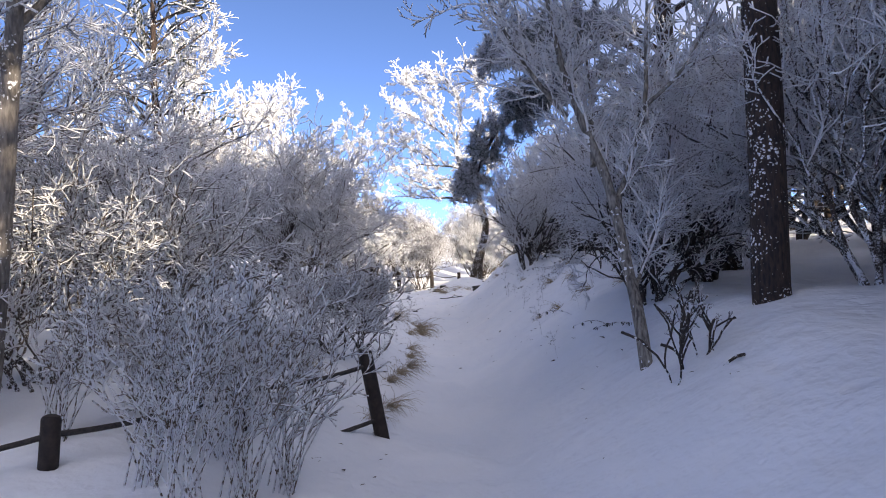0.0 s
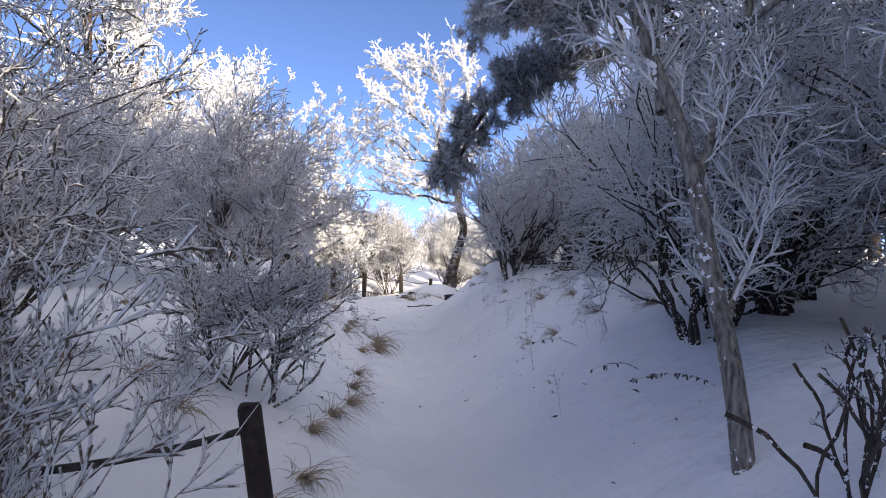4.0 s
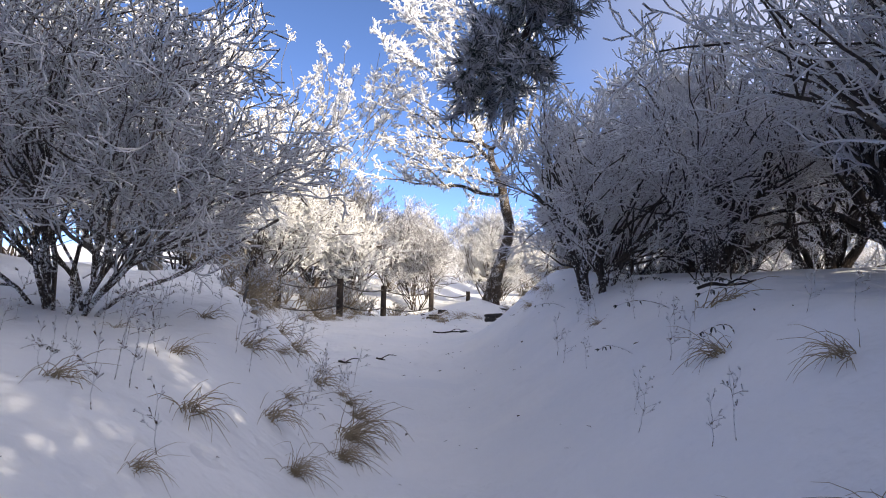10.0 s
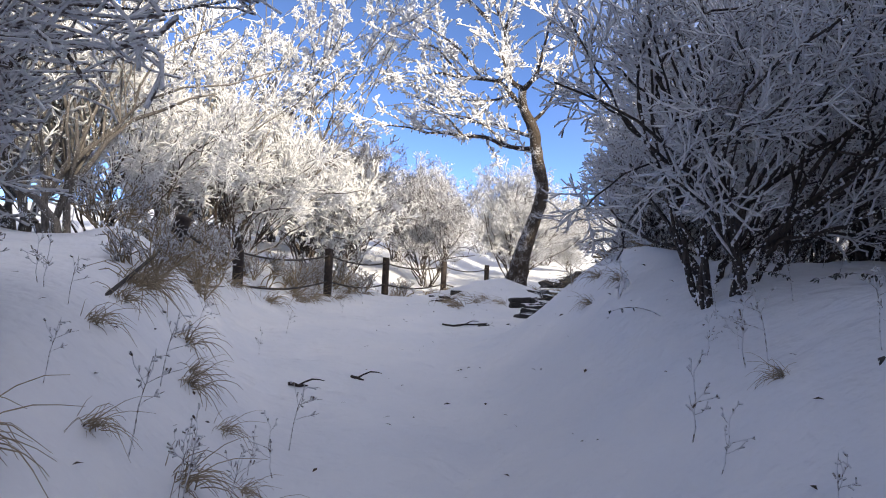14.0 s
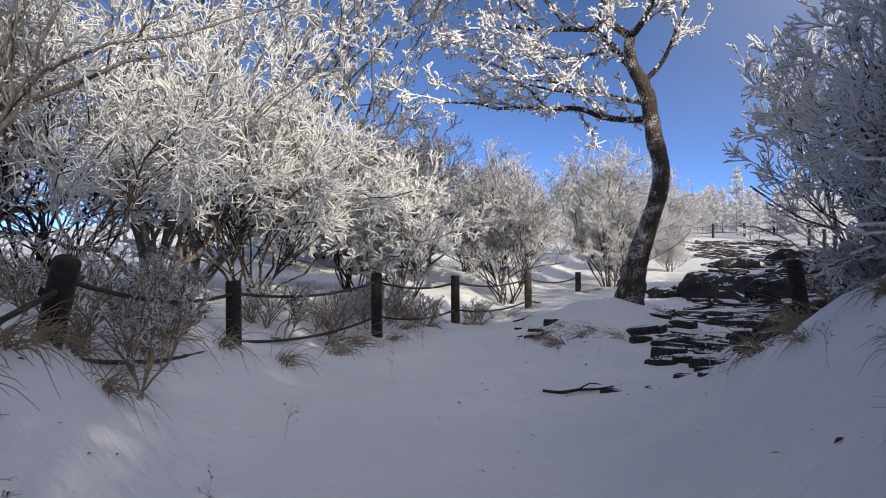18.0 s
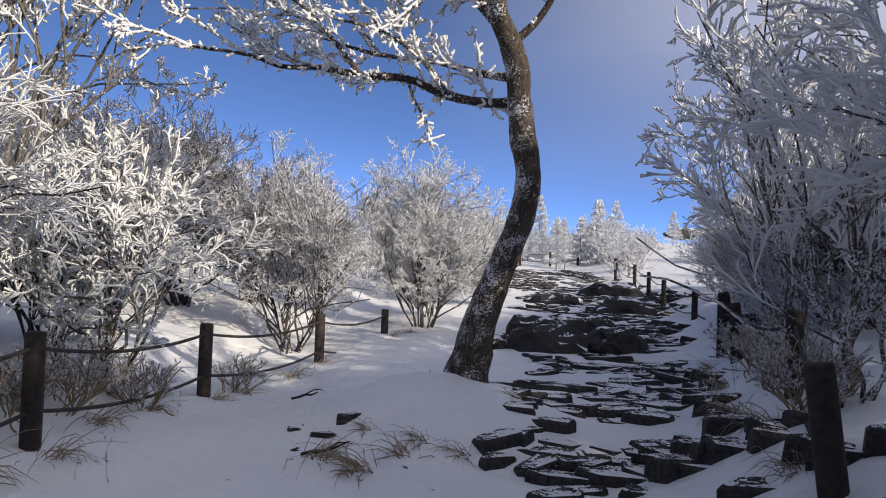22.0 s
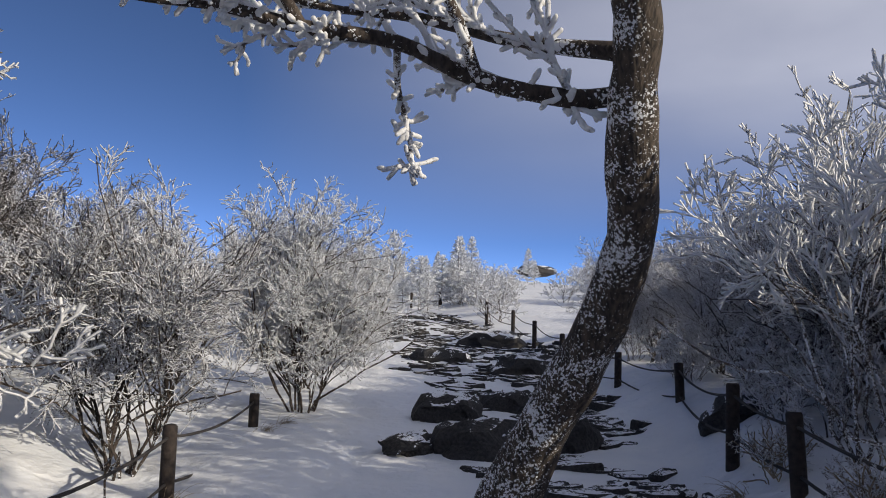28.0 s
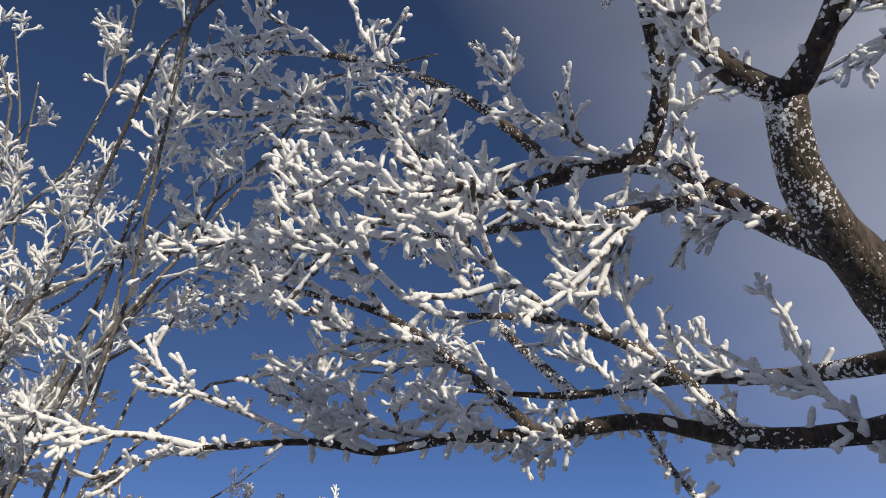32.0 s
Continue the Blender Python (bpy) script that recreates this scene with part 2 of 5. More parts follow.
def tubes(name, a, b, ra, rb, mat, parent=None, sides=3):
    """One mesh of tapered prisms from points a to b with radii ra, rb."""
    a, b = np.asarray(a, float), np.asarray(b, float)
    ra, rb = np.broadcast_to(ra, len(a)), np.broadcast_to(rb, len(a))
    w = b - a
    w = w / np.maximum(np.linalg.norm(w, axis=1, keepdims=True), 1e-9)
    ref = np.where(np.abs(w[:, 2:3]) > 0.9, np.array([[1.0, 0, 0]]), np.array([[0, 0, 1.0]]))
    u = np.cross(w, ref)
    u /= np.maximum(np.linalg.norm(u, axis=1, keepdims=True), 1e-9)
    v = np.cross(w, u)
    ang = np.arange(sides) * 2 * np.pi / sides
    ring = np.cos(ang)[None, :, None] * u[:, None] + np.sin(ang)[None, :, None] * v[:, None]
    lo, hi = a[:, None] + ring * ra[:, None, None], b[:, None] + ring * rb[:, None, None]
    verts = np.concatenate([lo, hi], 1).reshape(-1, 3)
    k, n = np.arange(sides), len(a)
    quad = np.stack([k, (k + 1) % sides, sides + (k + 1) % sides, sides + k], 1)
    faces = (np.arange(n)[:, None, None] * 2 * sides + quad).reshape(-1, 4)
    me = bpy.data.meshes.new(name)
    me.vertices.add(len(verts))
    me.vertices.foreach_set("co", verts.astype(np.float32).ravel())
    me.loops.add(faces.size)
    me.loops.foreach_set("vertex_index", faces.astype(np.int32).ravel())
    me.polygons.add(len(faces))
    me.polygons.foreach_set("loop_start", (np.arange(len(faces)) * 4).astype(np.int32))
    me.update(calc_edges=True)
    me.shade_smooth()
    me.materials.append(mat)
    ob = new(name, me)
    ob.parent = parent
    return ob


def unit(w):
    return w / np.maximum(np.linalg.norm(w, axis=1, keepdims=True), 1e-9)


class Growth:
    """Branches grown level by level; each level keeps its segments."""

    def __init__(self, seed):
        self.rng = np.random.default_rng(seed)
        self.levels = []

    def run(self, p, d, length, r0, r1, steps, wander, lift):
        rng, out = self.rng, []
        n = len(p)
        length, r0, r1 = (np.broadcast_to(np.asarray(q, float), n) for q in (length, r0, r1))
        d = unit(d)
        for s in range(steps):
            d = unit(d + rng.normal(0, wander, (n, 3)) + np.array([0, 0, lift]))
            q = p + d * (length / steps)[:, None]
            ra, rb = r0 + (r1 - r0) * s / steps, r0 + (r1 - r0) * (s + 1) / steps
            out.append((p, q, ra, rb, d))
            p = q
        self.levels.append([np.concatenate([o[i] for o in out]) for i in range(5)] + [n, steps])
        return self

    def sprout(self, count, lo, spread, length, ratio, r1, steps, wander, lift, flat=1.0):
        """count new branches from the newest level, from the fraction lo of their way on."""
        rng = self.rng
        p, q, ra, rb, d, n, st = self.levels[-1]
        total = n * count
        which, t = np.tile(np.arange(n), count), lo + (1 - lo) * rng.random(total)
        seg = np.minimum((t * st).astype(int), st - 1)
        f = t * st - seg
        i = seg * n + which
        start = p[i] + (q[i] - p[i]) * f[:, None]
        r = (ra[i] + (rb[i] - ra[i]) * f) * ratio
        side = rng.normal(0, 1, (total, 3))
        side[:, 2] *= flat
        side = unit(side - (side * d[i]).sum(1, keepdims=True) * d[i])
        way = d[i] + side * (spread * (0.7 + 0.6 * rng.random(total)))[:, None]
        ln = length * (0.6 + 0.8 * rng.random(total)) * (1.15 - 0.5 * t)
        return self.run(start, way, ln, np.maximum(r, r1), r1, steps, wander, lift)

    def reach(self, goals, lo, share, r1, steps, wander, lift):
        """One branch from the nearest newest branch towards each goal."""
        rng = self.rng
        p, q, ra, rb, d, n, st = self.levels[-1]
        gap = np.linalg.norm(goals[:, None] - q[-n:][None], axis=2)
        self.owner = which = np.argmin(gap * (0.85 + 0.3 * rng.random(gap.shape)), 1)
        t = lo + (0.97 - lo) * rng.random(len(goals))
        seg = (t * st).astype(int)
        f = t * st - seg
        i = seg * n + which
        start = p[i] + (q[i] - p[i]) * f[:, None]
        way = goals - start
        ln = np.linalg.norm(way, axis=1) * share
        r = np.maximum((ra[i] + (rb[i] - ra[i]) * f) * 0.65, r1)
        return self.run(start, unit(way) + unit(d[i]) * 0.35, ln, r, r1, steps, wander, lift)

    def mesh(self, name, which, mat, parent, sides=3, swell=1.0):
        parts = [self.levels[i] for i in which]
        a, b, ra, rb = (np.concatenate([p[i] for p in parts]) for i in range(4))
        return tubes(name, a, b, ra * swell, rb * swell, mat, parent, sides)

    def fingers(self, name, which, mat, parent, sides=6):
        """Knobbly rounded fingers of rime along the levels given."""
        a, b, ra, rb = [], [], [], []
        for i in which:
            p, q, r0, r1, d, n, st = self.levels[i]
            m = (p + q) / 2
            rm = (r0 + r1) / 2 * (0.95 + 0.45 * self.rng.random(len(p)))
            a += [p, m]
            b += [m, q]
            ra += [r0, rm]
            rb += [rm, r1]
            tip, way, r = q[-n:], d[-n:], r1[-n:]
            a += [tip, tip + way * r[:, None] * 0.6]
            b += [tip + way * r[:, None] * 0.6, tip + way * r[:, None]]
            ra += [r, r * 0.72]
            rb += [r * 0.72, r * 0.1]
        return tubes(name, *(np.concatenate(v) for v in (a, b, ra, rb)), mat, parent, sides)


def shrub(name, place, height, width, seed, stems, density, rime, bark, label, mid=0.55, low=-0.8, stem_r=0.020, twig_r=0.0065, flow=0.8, lean=(0, 0), group="frosted shrubs"):
    """A many-stemmed shrub coated in rime. Stems fork out to a rounded crown of that height and half width, widest at the height
    mid * height; low is the lowest angle to which the crown reaches down; flow is how far twigs turn from their branch."""
    base = thing(name, place, label, name, group)
    g = Growth(seed)
    rng = g.rng
    heart = np.array([lean[0], lean[1], mid * height])

    def hull(a, e):
        up = np.where(e > 0, (1 - mid) * height, 0.85 * mid * height)
        lump = 1 + 0.13 * np.sin(3 * a + seed) * np.cos(3 * e + seed) + 0.07 * np.sin(7 * a - seed)
        return heart + np.stack([np.cos(a) * np.cos(e) * width, np.sin(a) * np.cos(e) * width, np.sin(e) * up], 1) * lump[:, None]

    ang = (np.arange(stems) + rng.random(stems)) * 2 * np.pi / stems
    el = 0.1 + 1.2 * rng.random(stems)
    p = np.stack([0.13 * np.cos(ang), 0.13 * np.sin(ang), np.full(stems, -0.15)], 1) * np.array([1, 1, 1])
    to = hull(ang, el) - p
    far = np.linalg.norm(to, axis=1)
    g.run(p, unit(to) + np.array([0, 0, 0.35]), far * (0.5 + 0.2 * rng.random(stems)), stem_r, 0.010, 8, 0.24, -0.02)
    n = stems * density[0]
    k = np.arange(n) + 0.5
    a = k * 2.39996 + rng.normal(0, 0.2, n)
    e = np.arcsin(np.clip(math.sin(low) + (1 - math.sin(low)) * k / n, -1, 1)) + rng.normal(0, 0.06, n)
    goals = heart + (hull(a, np.clip(e, low, 1.55)) - heart) * (0.62 + 0.28 * rng.random(n))[:, None]
    spot = goals + np.array(place)
    over = np.array([abs(w[0] - np.interp(w[1], YS, MIDX)) > 0.8 or w[2] > ground(w[0], w[1]) + 2.4 or w[1] > 25 for w in spot])
    g.reach(goals[over], 0.2, 0.9, 0.006, 7, 0.22, 0.01)
    size = 0.5 * (min(height, 2.4 * width) + width)
    g.sprout(density[1], 0.25, flow, size * 0.19, 0.8, twig_r * 0.85, 4, 0.2, 0.04)
    g.sprout(density[2], 0.2, flow * 1.1, size * 0.10, 0.95, twig_r * 0.85, 3, 0.22, 0.04)
    g.sprout(density[3], 0.25, flow * 1.1, size * 0.045, 1.0, twig_r, 1, 0.1, 0.06)
    first, second = g.levels[0], g.levels[1]
    for s in range(stems):
        rows = np.arange(first[6]) * stems + s
        mine = np.nonzero(g.owner == s)[0]
        kids = (np.arange(second[6])[:, None] * second[5] + mine[None]).ravel()
        c, b, ra, rb = (np.concatenate([first[i][rows], second[i][kids]]) for i in range(4))
        tubes("stem", c, b, ra, rb, bark, base, 5)
    g.mesh("crown", [2, 3, 4], rime, base, 3, 1.15)
    return base


def placed(x, y, dz=0.0):
    return (x, y, ground(x, y) + dz)


# ---- the lie of the land ----
YS = [-30, -10, 0, 5, 10, 14, 17, 20, 24, 28, 32, 40, 50, 60, 90, 130]
ZS = [-1.6, -0.5, 0.0, 0.22, 0.38, 0.50, 0.66, 0.82, 0.98, 1.08, 1.12, 1.35, 1.9, 2.7, 5.6, 5.0]
MIDX = [0.1, 0.1, 0.1, 0.25, 0.35, 0.35, 0.15, -0.1, -0.1, 0.6, 1.6, 3.4, 6.0, 8.0, 12, 12]
LEFTW = [1.2, 1.0, 0.7, 0.6, 0.7, 0.9, 1.6, 2.35, 2.6, 2.9, 3.2, 3.5, 4, 5, 8, 8]
RIGHTW = [1.2, 1.0, 0.75, 0.6, 0.55, 0.6, 0.7, 0.9, 2.3, 3.6, 4.6, 5.4, 6.0, 6, 8, 8]
LEFTUP = [0.3, 0.2, 0.25, 0.35, 0.75, 0.85, 1.0, 0.9, 0.55, 0.4, 0.3, 0.3, 0.4, 0.5, 0.5, 0.5]
RIGHTUP = [0.9, 0.9, 0.9, 0.9, 1.05, 1.2, 1.15, 0.85, 0.6, 0.7, 0.8, 0.6, 0.5, 0.6, 0.6, 0.6]


def smooth01(v):
    v = min(max(v, 0.0), 1.0)
    return v * v * (3 - 2 * v)


def ground(x, y):
    at = lambda row: float(np.interp(y, YS, row))
    z, off = at(ZS), x - at(MIDX)
    if off < 0:
        z += at(LEFTUP) * smooth01((-off - at(LEFTW)) / 1.5 + 0.3) + 0.10 * max(0.0, min(-off - at(LEFTW) - 1.0, 9.0))
    else:
        z += at(RIGHTUP) * smooth01((off - at(RIGHTW)) / 2.1 + 0.3) + 0.05 * max(0.0, min(off - at(RIGHTW) - 1.0, 9.0))
    z += 0.44 * math.exp(-((x - 0.85) ** 2 / 0.9 + (y - 26.8) ** 2 / 1.5))          # mound at the foot of the bent tree
    z += 0.22 * math.exp(-((x - 1.9) ** 2 / 0.5 + (y - 20.6) ** 2 / 2.5))          # drift by the rope fence
    z -= 0.24 * math.exp(-((x + 1.1) ** 2 / 1.2 + (y - 30.2) ** 2 / 8.0))          # hollow along the lower fence
    z += 0.26 * math.exp(-((x - 1.75) ** 2 / 0.40 + (y - 18.8) ** 2 / 1.6))          # drift on the edge of the high bank
    z += 0.30 * math.exp(-((x + 2.75) ** 2 / 0.5 + (y - 18.6) ** 2 / 0.8))          # drift over the foot of the leaning post
    near = max(0.0, 1.0 - max(abs(x) - 12, abs(y - 20) - 30, 0.0) / 40)
    z += near * (0.10 * noise.noise((x * 0.55, y * 0.55, 3.1)) + 0.035 * noise.noise((x * 2.1, y * 2.1, 7.7)))
    trod = max(0.0, 1.0 - abs(off) / 0.6)
    z += near * trod * (0.085 * noise.noise((x * 4.2, y * 3.4, 1.3)) - 0.03)
    z += near * 0.02 * noise.noise((x * 5.0, y * 5.0, 9.3))
    slope = 0.64 * x - 0.77 * y
    z += min(0.8 * max(slope - 3.5, 0.0), 10.5)                                     # unseen hillside added behind the start to keep the sun off the path
    far = max(abs(x) - 25, abs(y - 40) - 70, 0.0)
    return z - 0.06 * min(far, 400.0)


def spaced(lo, hi, step, far):
    mid = list(np.arange(lo, hi + step / 2, step))
    grow, s, left, right = 1.45, step, [], []
    a, b = lo, hi
    while a > -far:
        s *= grow
        a, b = a - s, b + s
        left.insert(0, a)
        right.append(b)
    return left + mid + right


def build_ground():
    xs, ys = spaced(-7, 9, 0.13, 2500), spaced(-2, 46, 0.15, 2500)
    verts = [(x, y, ground(x, y)) for y in ys for x in xs]
    w = len(xs)
    faces = [(j * w + i, j * w + i + 1, (j + 1) * w + i + 1, (j + 1) * w + i) for j in range(len(ys) - 1) for i in range(w - 1)]
    tagged(mesh_object("ground", verts, faces, SNOW, None, True), "snow-covered ground with a trodden path between banks", "ground", "", "structure")


build_ground()

# ---- shrubs ----
def shrubs():
    airy = (7, 5, 4, 2)
    dome = shrub("shrub", placed(-2.5, 13.5), 3.1, 2.0, 11, 14, (10, 6, 4, 1), RIME_THIN, BARK_RIMED, "dense dome-shaped leafless shrub furred with grey rime on the snow bank", mid=0.52, low=-1.05, twig_r=0.007)
    thicket = shrub("shrub", placed(1.9, 16.3), 2.3, 1.9, 12, 12, (9, 6, 4, 1), RIME_THIN, BARK, "spreading leafless shrub with dark crooked stems and rime on the bank", mid=0.55, low=-0.7, stem_r=0.028, twig_r=0.0068)
    light = shrub("shrub", placed(-4.0, 25.2), 3.5, 2.3, 13, 13, (8, 6, 5, 2), RIME_THICK, BARK, "large sunlit shrub with brown stems and white rime behind the fence", twig_r=0.0075)
    pale = shrub("shrub", placed(1.65, 36.2), 4.5, 1.45, 14, 13, (13, 6, 5, 2), RIME, BARK, "slender pale shrub thick with white rime beside the end fence post", twig_r=0.0062, low=-1.25, mid=0.5)
    grey = shrub("shrub", placed(-0.95, 32.7), 4.3, 1.45, 15, 12, (11, 5, 5, 2), RIME_MID_SHADED, BARK, "open twiggy shrub with dark stems and rime behind the rope fence", low=-1.1, twig_r=0.006, flow=0.7)
    woods = shrub("shrub", placed(4.3, 6.8), 4.2, 2.2, 17, 10, airy, RIME_THIN, BARK_RIMED, "leafless rime-coated shrub with dark stems beside a pine trunk", stem_r=0.035)
    tangle = shrub("shrub", placed(3.3, 17.2), 3.6, 1.9, 22, 8, (7, 5, 4, 1), RIME_THIN, BARK, "tall shrub with thick dark arching branches on the high bank", stem_r=0.05, mid=0.62, twig_r=0.007)
    knee = shrub("shrub", placed(-0.9, 7.65), 1.2, 0.64, 16, 14, (6, 5, 4, 2), RIME, BARK_RIMED, "low twiggy shrub with rimed stems beside the path", stem_r=0.010, twig_r=0.0042, flow=0.6, mid=0.6)
    near = shrub("shrub", placed(-2.6, 7.2), 2.3, 1.35, 24, 9, (7, 5, 3, 1), RIME_HEAVY, BARK_RIMED, "crooked shrub with thick white rime above the rope fence", stem_r=0.022, twig_r=0.0085, flow=0.9)
    tagged(copy_thing(near, Matrix.Translation(placed(-3.0, 5.7)) @ Matrix.Rotation(radians(140), 4, "Z") @ Matrix.Scale(0.85, 4)), "crooked shrub with thick white rime behind the slack rope")
    gloom = shrub("shrub", placed(-3.2, 35.0), 4.6, 1.7, 18, 12, (9, 6, 4, 2), RIME_SPARSE_SHADED, BARK, "twiggy tree-like shrub with sparse shade-darkened rime behind the rope fence", twig_r=0.0062, low=-0.7, stem_r=0.035)
    slope = shrub("shrub", placed(-8.2, 34.5), 4.6, 2.6, 20, 11, (7, 5, 3, 2), RIME_THICK, BARK, "large rimed shrub on the slope", twig_r=0.013)
    scrub = shrub("shrub", placed(-3.05, 20.9), 0.75, 0.5, 25, 9, (5, 4, 3, 1), WEED, STRAW, "low brown twiggy scrub under the rope fence", stem_r=0.006, twig_r=0.0035, low=-0.6)
    bare = shrub("shrub", placed(1.55, 4.6), 0.7, 0.32, 21, 6, (3, 2, 2, 1), RIME_SPARSE_SHADED, BARK, "low shrub with bare dark stems on the snow bank", stem_r=0.0045, twig_r=0.0022, low=-0.2, mid=0.65)
